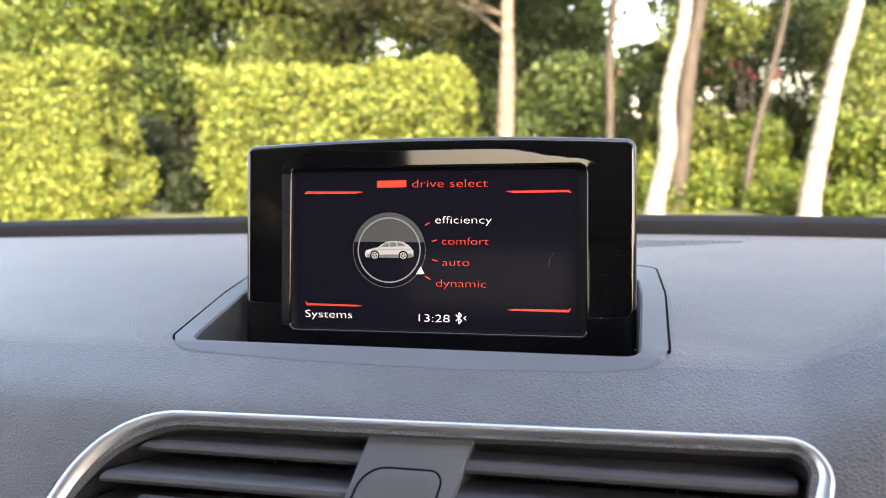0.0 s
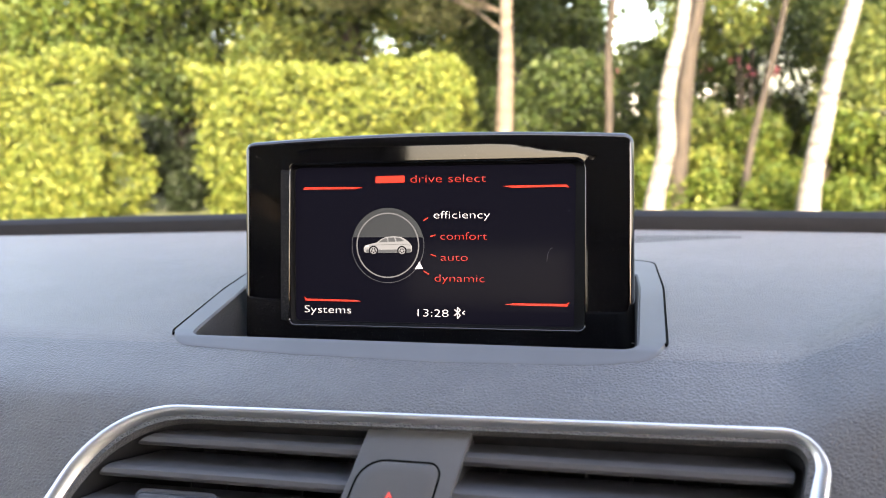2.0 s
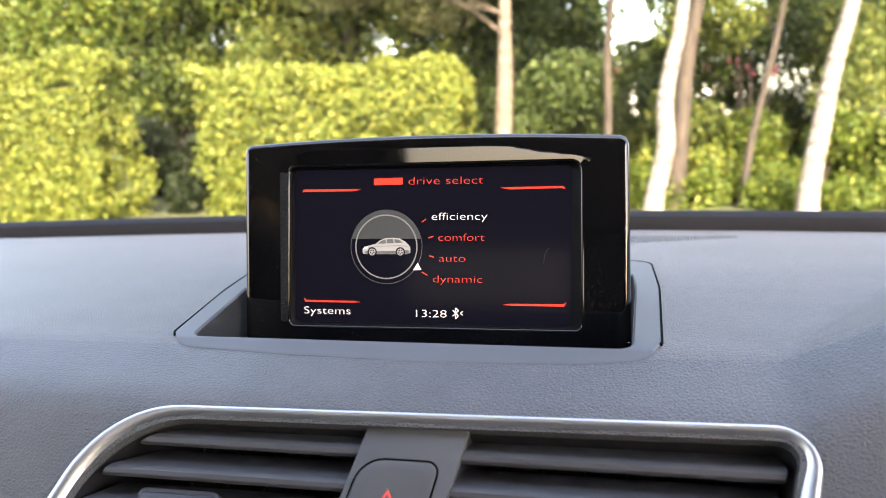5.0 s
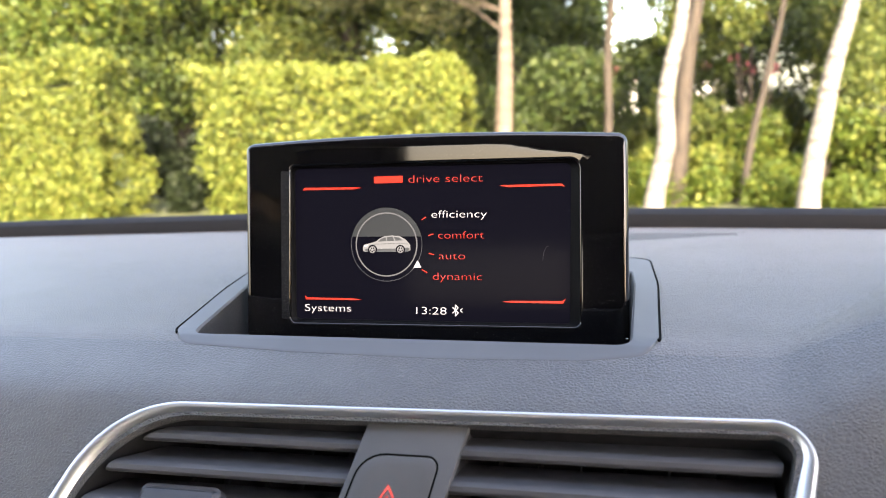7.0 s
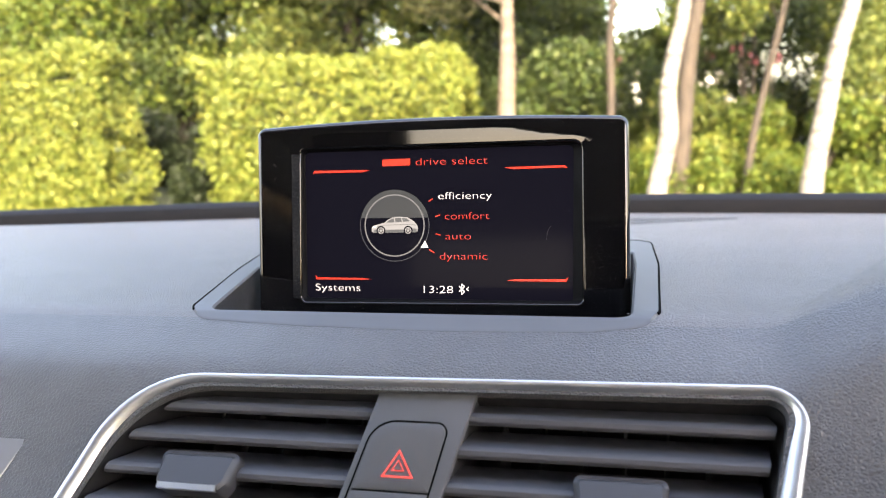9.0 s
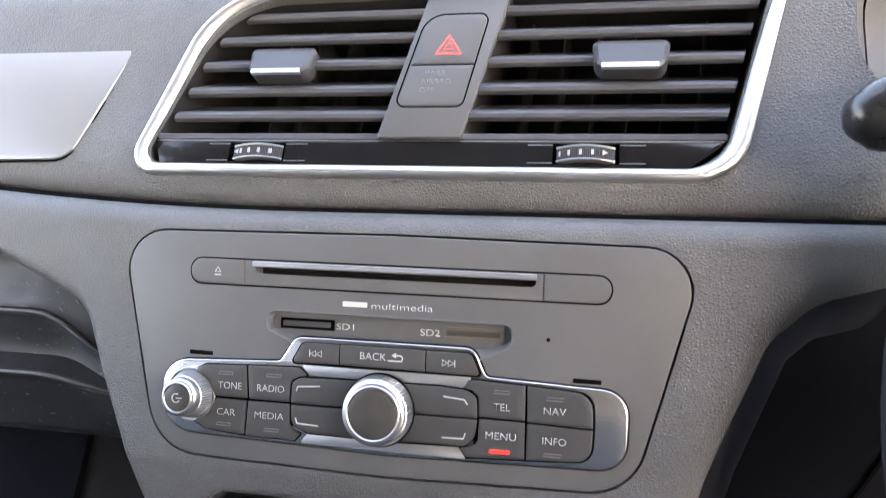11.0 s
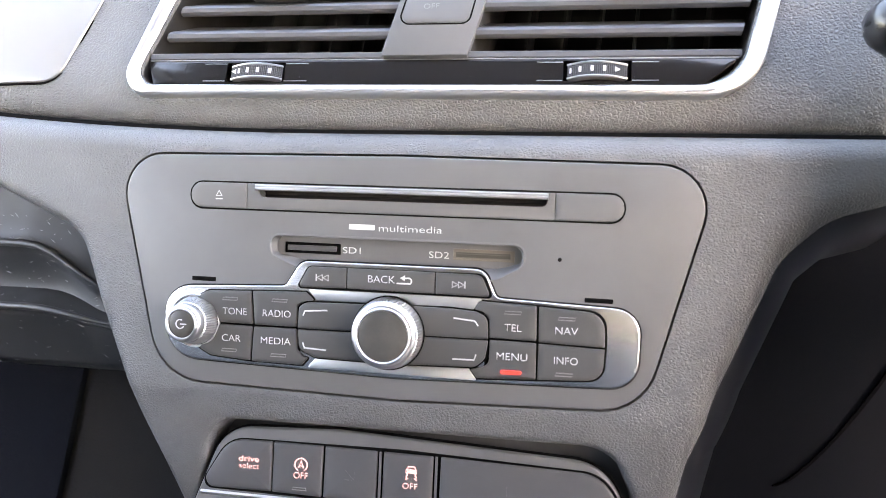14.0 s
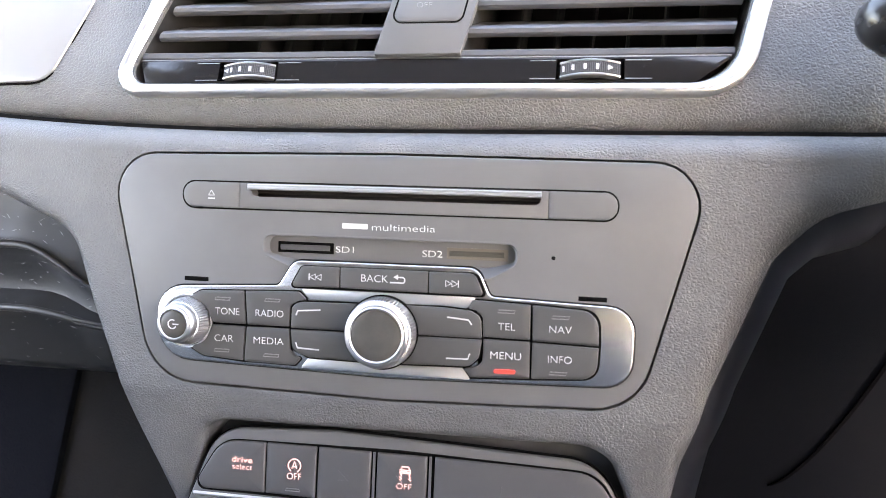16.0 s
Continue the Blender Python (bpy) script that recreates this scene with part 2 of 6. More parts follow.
M_TRAYFLAP = material("brown_dust_flap", (0.040, 0.036, 0.030), 0.6)
M_CHROMEPAINT = material("satin_silver_trim", (0.63, 0.635, 0.65), 0.24, 1.0)
vary_rough(M_CHROMEPAINT, 60, 0.22, 0.27)
M_BAND = material("polished_silver", (0.76, 0.76, 0.77), 0.34, 1.0)
vary_rough(M_BAND, 90, 0.30, 0.40)
M_CAP = material("knob_cap", (0.05, 0.048, 0.045), 0.42)
vary_colour(M_CAP, 90, (0.035, 0.034, 0.032), (0.062, 0.058, 0.052))

M_EDGE = material("matt_black_edge", (0.0085, 0.009, 0.0105), 0.7, 0.0, 0.12)
bump_noise(M_EDGE, 900, 0.3, 0.0003)
M_CLUSTER = material("pale_grey_surround", (0.15, 0.148, 0.145), 0.4)
vary_rough(M_CLUSTER, 90, 0.34, 0.46)
M_FOOTWELL = material("brown_grey_carpet", (0.021, 0.019, 0.018), 0.95, 0.0, 0.2)
bump_noise(M_FOOTWELL, 800, 0.5, 0.001)

# scuffed lid plastic made paler: the lips' highlights are put into the colour
M_LIP_HIGHLIGHT = material("scuffed_lip_with_highlight", (0.045, 0.047, 0.048), 0.38)
vary_rough(M_LIP_HIGHLIGHT, 80, 0.3, 0.5)
M_DRIVE = material("parking_asphalt", (0.05, 0.05, 0.053), 0.9)
vary_colour(M_DRIVE, 9, (0.040, 0.040, 0.043), (0.062, 0.062, 0.066), 6.0)
bump_noise(M_DRIVE, 300, 0.5, 0.004)
# console side: shade beyond the ridge is put into this near-black colour
M_SHADED_SIDE = material("shaded_cheek_plastic", (0.012, 0.0135, 0.018), 0.5, 0.0, 0.3)
bump_noise(M_SHADED_SIDE, 1800, 0.15, 0.0002)
# ---- mesh helpers (millimetres inside a unit, metres outside) ----
MM = 0.001


def mesh_ob(name, bm, mat, smooth=40.0, inside=False):
    bmesh.ops.recalc_face_normals(bm, faces=bm.faces)
    if inside and sum(f.normal.z for f in bm.faces) > 0:
        bmesh.ops.reverse_faces(bm, faces=bm.faces)
    me = bpy.data.meshes.new(name)
    bm.to_mesh(me)
    bm.free()
    if smooth:
        me.shade_smooth()
        me.set_sharp_from_angle(angle=radians(smooth))
    if mat:
        me.materials.append(mat)
    return new(name, me)


def part(name, bm, mat, parent, label="", smooth=40.0):
    ob = mesh_ob(name, bm, mat, smooth)
    ob.parent = parent
    return tagged(ob, label) if label else ob


def thing(name, m, label, category, group="", kind=""):
    ob = new(name)
    ob.empty_display_size = 0.02
    ob.matrix_world = m
    return tagged(ob, label, category, group, kind)


def rounded(corners, radii, n=6):
    """A polygon with each corner turned into an arc; works for inward corners too."""
    if not isinstance(radii, (list, tuple)):
        radii = [radii] * len(corners)
    pts = []
    k = len(corners)
    for i in range(k):
        p, a, b = (Vector(corners[j % k]).to_2d() for j in (i, i - 1, i + 1))
        u, v = (a - p).normalized(), (b - p).normalized()
        half = u.angle(v) / 2
        r = radii[i]
        if r <= 0 or half > 1.55:
            pts.append((p.x, p.y))
            continue
        d = min(r / math.tan(half), 0.49 * (a - p).length, 0.49 * (b - p).length)
        r = d * math.tan(half)
        c = p + (u + v).normalized() * (r / math.sin(half))
        s, e = p + u * d - c, p + v * d - c
        turn = s.angle_signed(e)
        for j in range(n + 1):
            w = s.copy()
            w.rotate(Matrix.Rotation(-turn * j / n, 2))
            pts.append((c.x + w.x, c.y + w.y))
    return pts


def grown(pts, d):
    """The closed outline moved outwards by d (for either direction of travel)."""
    area = sum(pts[i - 1][0] * pts[i][1] - pts[i][0] * pts[i - 1][1] for i in range(len(pts)))
    sign = 1 if area > 0 else -1
    out = []
    for i in range(len(pts)):
        a, p, b = Vector(pts[i - 1]), Vector(pts[i]), Vector(pts[(i + 1) % len(pts)])
        e1, e2 = p - a, b - p
        if e1.length < 1e-9:
            e1 = e2
        if e2.length < 1e-9:
            e2 = e1
        n1 = Vector((e1.y, -e1.x)).normalized() * sign
        n2 = Vector((e2.y, -e2.x)).normalized() * sign
        m = n1 + n2
        m = m.normalized() if m.length > 1e-6 else n1
        out.append((p.x + m.x * d / max(0.5, m.dot(n1)), p.y + m.y * d / max(0.5, m.dot(n1))))
    return out


def rings(bm, loops, close_first=True, close_last=True, around=False):
    """Skin a row of equally long closed loops of 3D points (in millimetres)."""
    vs = [[bm.verts.new((x * MM, y * MM, z * MM)) for x, y, z in loop] for loop in loops]
    n = len(loops[0])
    pairs = list(zip(vs, vs[1:])) + ([(vs[-1], vs[0])] if around else [])
    for a, b in pairs:
        for i in range(n):
            bm.faces.new((a[i - 1], a[i], b[i], b[i - 1]))
    if not around and close_first:
        bm.faces.new(vs[0])
    if not around and close_last:
        bm.faces.new(vs[-1])


def at_z(pts, z):
    return [(x, y, z) for x, y in pts]


def plate(pts, z0, z1, edge=0.3, steps=2, crown=0.0):
    """A slab with a rounded upper edge; crown bulges its middle."""
    bm = bmesh.new()
    loops = [at_z(pts, z0)]
    for i in range(steps + 1):
        a = math.pi / 2 * i / steps
        loops.append(at_z(grown(pts, -edge * (1 - math.cos(a))), z1 - edge * (1 - math.sin(a))))
    if crown:
        cx, cy = sum(p[0] for p in pts) / len(pts), sum(p[1] for p in pts) / len(pts)
        top = loops[-1]
        for f in (0.8, 0.5, 0.2):
            loops.append([(cx + (x - cx) * f, cy + (y - cy) * f, z1 + crown * (1 - f * f)) for x, y, z in top])
    rings(bm, loops)
    return bm


def add_plate(bm, pts, z0, z1):
    rings(bm, [at_z(pts, z0), at_z(pts, z1)])


def rim(path, profile):
    """A closed band along an outline; profile: closed list of (outward, height)."""
    bm = bmesh.new()
    loops = [at_z(grown(path, d), z) for d, z in profile]
    rings(bm, loops, around=True)
    return bm


def box(bm, x0, x1, y0, y1, z0, z1):
    rings(bm, [at_z([(x0, y0), (x1, y0), (x1, y1), (x0, y1)], z0), at_z([(x0, y0), (x1, y0), (x1, y1), (x0, y1)], z1)])


def turned(bm, profile, cx=0.0, cy=0.0, n=48, wobble=None):
    """A solid turned about the local z axis; profile: (radius, height) from bottom to top."""
    loops = []
    for k, (r, z) in enumerate(profile):
        loop = []
        for i in range(n):
            a = 2 * math.pi * i / n
            rr = r + (wobble(i, k) if wobble else 0)
            loop.append((cx + rr * math.cos(a), cy + rr * math.sin(a), z))
        loops.append(loop)
    rings(bm, loops)


def stroke(bm, pts, width, z0, z1, closed=False):
    """A flat line of the given width through points."""
    k = len(pts)
    left, right = [], []
    for i in range(k):
        a = Vector(pts[i - 1] if i or closed else pts[i])
        p = Vector(pts[i])
        b = Vector(pts[(i + 1) % k] if i < k - 1 or closed else pts[i])
        d = (b - a).normalized()
        nrm = Vector((-d.y, d.x)) * width / 2
        left.append((p.x + nrm.x, p.y + nrm.y))
        right.append((p.x - nrm.x, p.y - nrm.y))
    if closed:
        rings(bm, [at_z(left, z0), at_z(right, z0), at_z(right, z1), at_z(left, z1)], around=True)
    else:
        add_plate(bm, left + right[::-1], z0, z1)


def arc(cx, cy, r, a0, a1, n=24):
    return [(cx + r * math.cos(radians(a0 + (a1 - a0) * i / n)), cy + r * math.sin(radians(a0 + (a1 - a0) * i / n)))
            for i in range(n + 1)]


def lettering(name, body, x0, x1, y0, y1, z, mat, parent, bold=0.0, label=""):
    """Words as raised print that fill the given rectangle (y0: foot of the letters, y1: cap height)."""
    curve = bpy.data.curves.new(name, "FONT")
    curve.body = body
    curve.size = 1.0
    curve.offset = bold - 0.012
    curve.extrude = 0.0
    curve.resolution_u = 4
    made = new(name, curve)
    bpy.context.view_layer.update()
    me = bpy.data.meshes.new_from_object(made.evaluated_get(bpy.context.evaluated_depsgraph_get()))
    bpy.data.objects.remove(made)
    bpy.data.curves.remove(curve)
    co = np.empty(len(me.vertices) * 3)
    me.vertices.foreach_get("co", co)
    co = co.reshape(-1, 3)
    lo, hi = co.min(0), co.max(0)
    cap = 0.729
    co[:, 0] = (x0 + (co[:, 0] - lo[0]) / max(1e-6, hi[0] - lo[0]) * (x1 - x0)) * MM
    co[:, 1] = (y0 + co[:, 1] / cap * (y1 - y0)) * MM
    co[:, 2] = z * MM
    me.vertices.foreach_set("co", co.ravel())
    me.name = name
    me.materials.clear()
    me.materials.append(mat)
    bm = bmesh.new()
    bm.from_mesh(me)
    face = bmesh.ops.extrude_face_region(bm, geom=bm.faces[:])
    for v in face["geom"]:
        if isinstance(v, bmesh.types.BMVert):
            v.co.z += 0.05 * MM
    bm.to_mesh(me)
    bm.free()
    ob = new(name, me)
    ob.parent = parent
    return tagged(ob, label) if label else ob


def cut(ob, cutters):
    """Take the cutters out of a mesh for good."""
    for c in cutters:
        mod = ob.modifiers.new("cut", "BOOLEAN")
        mod.operation, mod.object, mod.solver = "DIFFERENCE", c, "EXACT"
        bpy.context.view_layer.update()
        me = bpy.data.meshes.new_from_object(ob.evaluated_get(bpy.context.evaluated_depsgraph_get()))
        ob.modifiers.remove(mod)
        ob.data = me
    for c in cutters:
        bpy.data.objects.remove(c)
    ob.data.shade_smooth()
    ob.data.set_sharp_from_angle(angle=radians(35))
    return ob


def smoothstep(a, b, x):
    t = min(1.0, max(0.0, (x - a) / (b - a)))
    return t * t * (3 - 2 * t)


# Working planes: local x to the right, y up the slope, z towards the seats.
AT_SCREEN = pose(0, 0, 1.05, 80.0)
AT_VENT = pose(0, -0.1507, 0.975, 46.45)
AT_RADIO = pose(0, -0.2241, 0.88, 64.07)
AT_SWITCH = pose(0.0032, -0.2534, 0.7986, 60.07)

# ---- the car's shell ----
def slab(name, corners, thick, mat, label, category="wall"):
    """A flat panel through four corners, thickened along its normal."""
    bm = bmesh.new()
    c = [Vector(p) for p in corners]
    nrm = (c[1] - c[0]).cross(c[3] - c[0]).normalized() * thick
    vs = [bm.verts.new(p) for p in c] + [bm.verts.new(p + nrm) for p in c]
    bm.faces.new(vs[:4])
    bm.faces.new(vs[4:])
    for i in range(4):
        bm.faces.new((vs[i], vs[(i + 1) % 4], vs[4 + (i + 1) % 4], vs[4 + i]))
    return tagged(mesh_ob(name, bm, mat, 0), label, category, "", "structure")


slab("ceiling", [(-0.60, -0.22, 1.47), (0.60, -0.22, 1.47), (0.60, -2.2, 1.50), (-0.60, -2.2, 1.50)], 0.04, M_HEADLINER,
     "pale cloth headliner of the car roof", "ceiling")
slab("floor", [(-0.78, 0.6, 0.32), (0.78, 0.6, 0.32), (0.78, -2.3, 0.32), (-0.78, -2.3, 0.32)], -0.04, M_DARKCLOTH,
     "dark carpeted car floor in the footwell", "floor")
slab("wall_bulkhead", [(-0.78, 0.50, 0.32), (0.78, 0.50, 0.32), (0.78, 0.50, 0.95), (-0.78, 0.50, 0.95)], 0.03, M_DARKCLOTH,
     "dark carpeted bulkhead under the windscreen")
for side, word in ((-1, "west"), (1, "east")):
    slab("wall_door_" + word, [(side * 0.74, 0.45, 0.30), (side * 0.74, -2.3, 0.30), (side * 0.76, -2.3, 0.94), (side * 0.76, 0.45, 0.94)],
         0.05, M_DOOR, "dark plastic door card below the side window")
    slab("wall_rail_" + word, [(side * 0.60, -0.2, 1.44), (side * 0.60, -2.2, 1.46), (side * 0.66, -2.2, 1.38), (side * 0.66, -0.2, 1.36)],
         0.03, M_HEADLINER, "pale roof rail above the side window")
    slab("wall_pillar_" + word, [(side * 0.74, -0.74, 0.96), (side * 0.74, -0.86, 0.96), (side * 0.62, -0.86, 1.44), (side * 0.62, -0.72, 1.44)],
         0.04, M_DARKCLOTH, "dark centre pillar between the side windows")
    slab("wall_screen_pillar_" + word, [(side * 0.72, 0.34, 0.98), (side * 0.72, 0.22, 0.98), (side * 0.60, -0.30, 1.45), (side * 0.60, -0.22, 1.47)],
         0.03, M_HEADLINER, "pale windscreen pillar")
# unseen stand-in for the seat backs, added to block low light from behind
slab("wall_rear_light_block", [(-0.70, -0.74, 0.34), (0.70, -0.74, 0.34), (0.70, -0.84, 1.06), (-0.70, -0.84, 1.06)], -0.08, M_DOOR,
     "added unseen dark panel blocking light from behind the front row")
for side, word in ((-1, "west"), (1, "east")):
    slab("wall_quarter_" + word, [(side * 0.76, -1.50, 0.96), (side * 0.76, -2.3, 0.96), (side * 0.64, -2.2, 1.46), (side * 0.64, -1.56, 1.45)],
         0.03, M_DARKCLOTH, "dark lining of the rear quarter")
# unseen tail: opening kept narrow and off-centre to shape reflections in the display
for word, x0, x1, z0, z1 in (("low", -0.78, 0.78, 0.30, 1.22), ("head", -0.72, 0.72, 1.41, 1.50), ("side_west", -0.76, -0.60, 1.22, 1.41), ("side_east", -0.02, 0.76, 1.22, 1.41)):
    slab("wall_tail_" + word, [(x0, -2.3 + (z0 - 0.3) / 12, z0), (x1, -2.3 + (z0 - 0.3) / 12, z0), (x1, -2.3 + (z1 - 0.3) / 12, z1), (x0, -2.3 + (z1 - 0.3) / 12, z1)],
         0.04, M_DARKCLOTH, "dark lining round the rear window")
slab("window_2", [(-0.60, -2.235, 1.22), (-0.02, -2.235, 1.22), (-0.02, -2.22, 1.41), (-0.60, -2.22, 1.41)], 0.006, M_SMOKED, "tinted rear window of the car", "window")
# unseen panes: west tinted, east clear to let in more light from there
for side, word in ((-1, "window_3"), (1, "window_4")):
    slab(word, [(side * 0.75, -0.86, 0.95), (side * 0.75, -1.50, 0.95), (side * 0.645, -1.50, 1.44), (side * 0.645, -0.86, 1.44)], 0.005, M_TINTED if side < 0 else M_GLASS,
         "tinted rear side window", "window")

# windscreen: a bowed pane
bm = bmesh.new()
rows = []
for j in range(9):
    v = j / 8
    row = []
    for i in range(25):
        x = (i / 12 - 1) * (0.70 - 0.10 * v)
        y = 0.45 - 0.66 * v - 0.22 * x * x
        row.append(bm.verts.new((x, y, 0.985 + 0.485 * v + 0.04 * math.sin(v * math.pi))))
    rows.append(row)
for a, b in zip(rows, rows[1:]):
    for i in range(24):
        bm.faces.new((a[i], a[i + 1], b[i + 1], b[i]))
windscreen = tagged(mesh_ob("window_1", bm, M_GLASS, 40, True), "clear bowed windscreen above the dashboard", "window", "", "structure")
windscreen.visible_shadow = False

# ---- dashboard ----
def swell_at(x, y):
    d = x - 0.150 - 0.585 * max(0.0, y + 0.091)
    t = min(1.0, (d + math.hypot(d, 0.004)) / 2 / 0.115)
    return 0.50 * t * (2 - t) + 0.46 * smoothstep(0.0, 1.0, t) + 0.04 * smoothstep(-0.003, 0.012, d)


def bow(x):
    """How far the joint under the pad rises at x, in metres."""
    u = max(0.0, min(0.30, -x) - 0.04) / 0.15
    return 0.0062 * u * u


def dash_profile(x):
    """Cross-section (y, z) of the dashboard at x; the surface swells up towards the instruments."""
    back = 0.365 - 0.2 * x * x
    base = [(back, 0.9995), (0.27, 1.0060), (0.20, 1.0108), (0.13, 1.0148), (0.10, 1.0166), (0.07, 1.0182), (0.045, 1.0196), (0.02, 1.0208), (0.0, 1.0218), (-0.015, 1.0224), (-0.03, 1.0230), (-0.045, 1.0236), (-0.06, 1.0240),
            (-0.069, 1.0242),
            (-0.0770, 1.0243), (-0.0840, 1.0236), (-0.0880, 1.0224), (-0.0940, 1.0205), (-0.1040, 1.0173), (-0.1140, 1.0139), (-0.1205, 1.0108),
            (-0.1262, 1.0056), (-0.1380, 0.9905), (-0.1511, 0.9754),
            (-0.1645, 0.9605), (-0.1722, 0.9524), (-0.1780, 0.9456), (-0.1824, 0.9396), (-0.1852, 0.9344), (-0.1866, 0.9302), (-0.1869, 0.9270),
            (-0.1861, 0.9244), (-0.1845, 0.9226), (-0.1820, 0.9216), (-0.12, 0.918), (0.2, 0.90), (back - 0.01, 0.93)]
    fine = []
    for (ya, za), (yb, zb) in zip(base, base[1:]):
        k = max(1, math.ceil((ya - yb) / 0.007)) if -0.07 < ya < 0.21 and za > 0.95 and yb < ya else 1
        fine += [(ya + (yb - ya) * j / k, za + (zb - za) * j / k) for j in range(k)]
    out = []
    for y, z in fine + base[-1:]:
        swell = swell_at(x, y) * smoothstep(0.975, 1.015, z)
        rise = bow(x) * smoothstep(0.965, 0.936, z)
        out.append((y + 0.012 * swell * (y < -0.05) + 0.44 * rise, z + 0.036 * swell + 0.9 * rise))
    return out


bm = bmesh.new()
loops = []
for i in range(361):
    x = -0.75 + 1.5 * i / 360
    loops.append([(x / MM, y / MM, z / MM) for y, z in dash_profile(x)])
rings(bm, loops)
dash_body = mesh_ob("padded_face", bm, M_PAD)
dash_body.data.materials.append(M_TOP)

VENT_OUTER = rounded([(-133.2, -50.2), (-103, 43.6), (158, 47.4), (135.2, -50.6)], [12, 46, 13, 24], 12)
VENT_INNER = rounded([(-124.8, -44.2), (-96.2, 38.8), (150.2, 42.6), (128.4, -44.6)], [7, 44, 6, 19], 12)
RECESS = [(-87.6, -82), (97.8, -82.6), (103.6, 30), (104, 75), (-127, 75), (-105.2, -8)]
RECESS_CORNERS = [4, 6, 30, 4, 4, 90]
BINNACLE = rounded([(179.5, -20), (180.5, 112), (560, 112), (560, -20)], [34, 75, 60, 34], 10)


def cutter(pts, z0, z1, m):
    bm = bmesh.new()
    add_plate(bm, pts, z0, z1)
    ob = mesh_ob("cutter", bm, None, 0)
    ob.matrix_world = m
    return ob


cut(dash_body, [cutter(VENT_INNER, -60, 40, AT_VENT), cutter(rounded(RECESS, RECESS_CORNERS, 6), 960, 1100, pose(0, 0, 0)),
                cutter(BINNACLE, -45, 120, AT_VENT)])
# upward faces take the colour lightened for the sky
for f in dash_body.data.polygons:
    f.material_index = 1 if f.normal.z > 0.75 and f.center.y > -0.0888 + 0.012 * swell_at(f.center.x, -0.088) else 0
dashboard = thing("dashboard", pose(0, 0, 0.9), "dark grey grained soft plastic dashboard below the windscreen", "dashboard")
dash_body.parent = dashboard
dash_body.matrix_parent_inverse = pose(0, 0, 0.9).inverted()


def in_dash(name, bm, mat, label="", m=None, smooth=40.0):
    """A part of the dashboard built in one of the working planes."""
    ob = part(name, bm, mat, dashboard, label, smooth)
    ob.matrix_parent_inverse = pose(0, 0, 0.9).inverted()
    ob.matrix_basis = m if m else Matrix.Identity(4)
    return ob


# dark rim along the foot of the windscreen
bm = bmesh.new()
loops = []
for i in range(61):
    x = -0.74 + 1.48 * i / 60
    back = 0.357 - 0.2 * x * x
    loops.append([((x) / MM, (back + dy) / MM, (0.9995 + dz) / MM) for dy, dz in
                  ((-0.006, -0.008), (-0.006, 0.006), (-0.003, 0.013), (0.004, 0.0165), (0.014, 0.0165), (0.02, 0.010), (0.02, -0.008))])
rings(bm, loops)
in_dash("windscreen_trim", bm, M_EDGE, "dark rolled edge along the windscreen")

# smooth lid frame round the screen's well
def top_z(y):
    pts = dash_profile(0)
    for (y1, z1), (y0, z0) in zip(pts, pts[1:]):
        if y0 <= y <= y1:
            return z0 + (z1 - z0) * (y - y0) / (y1 - y0)
    return 1.02


well = rounded(RECESS, RECESS_CORNERS, 6)
frame_out = rounded([(-91, -89.5), (-39, -93), (22, -94.6), (80, -93.2), (104, -89), (109.6, -76), (116.2, 32), (117.4, 131), (-149, 131), (-121.5, 10), (-98.8, -80)],
                    [14, 0, 0, 0, 10, 12, 400, 18, 14, 500, 10], 6)
bm = bmesh.new()


def on_top(pts, dz):
    return [(x, y, top_z(y * MM) / MM + dz) for x, y in pts]


def stepped(pts):
    """The surround stands proud at the sides and runs out flush along its front."""
    return [(x, y, top_z(y * MM) / MM + 0.25 + 0.7 * smoothstep(-92, -80, y)) for x, y in pts]


def polar(pts, angles):
    """The outline sampled along rays from the middle of the well."""
    out = []
    for q in angles:
        u = (math.cos(q), math.sin(q))
        best = 0.0
        for (x0, y0), (x1, y1) in zip(pts, pts[1:] + pts[:1]):
            y0, y1 = y0 + 5, y1 + 5
            ex, ey = x1 - x0, y1 - y0
            det = ex * u[1] - ey * u[0]
            if abs(det) > 1e-9:
                k, r = (y0 * u[0] - x0 * u[1]) / det, (ex * y0 - ey * x0) / det
                if -1e-6 <= k <= 1 + 1e-6 and r > 0:
                    best = max(best, r)
        out.append((best * u[0], best * u[1] - 5))
    return out


ways = sorted({round(math.atan2(y + 5, x), 5) for x, y in frame_out + well})
rim_line, well_line = polar(frame_out, ways), polar(well, ways)
inner_line, outer_line = polar(grown(well, 1.0), ways), polar(grown(frame_out, -0.6), ways)
rings(bm, [on_top(rim_line, -1.5), on_top(rim_line, 0.1)]
      + [stepped([(a[0] + (b[0] - a[0]) * f, a[1] + (b[1] - a[1]) * f) for a, b in zip(outer_line, inner_line)]) for f in (0, 0.15, 0.3, 0.45, 0.6, 0.75, 0.9, 1.0)] + [
           on_top(well_line, 0.1), on_top(well_line, -60)], False, False)
in_dash("screen_surround", bm, M_SMOOTH, "smooth grey plastic surround of the screen well")
bm = bmesh.new()
stroke(bm, [p for p in frame_out if p[1] > -84], 0.9, 0, 1.15)
for v in bm.verts:
    v.co.z += top_z(v.co.y)
in_dash("surround_seam", bm, M_GAP, "thin dark seam")
bm = bmesh.new()
side_floor = [(-102, -90), (-102, 80), (-130, 80), (-130, -90)]
rings(bm, [on_top(side_floor, -45), on_top(side_floor, -30)])
in_dash("well_floor", bm, M_CAVITY, "dull black floor of the screen well")
bm = bmesh.new()
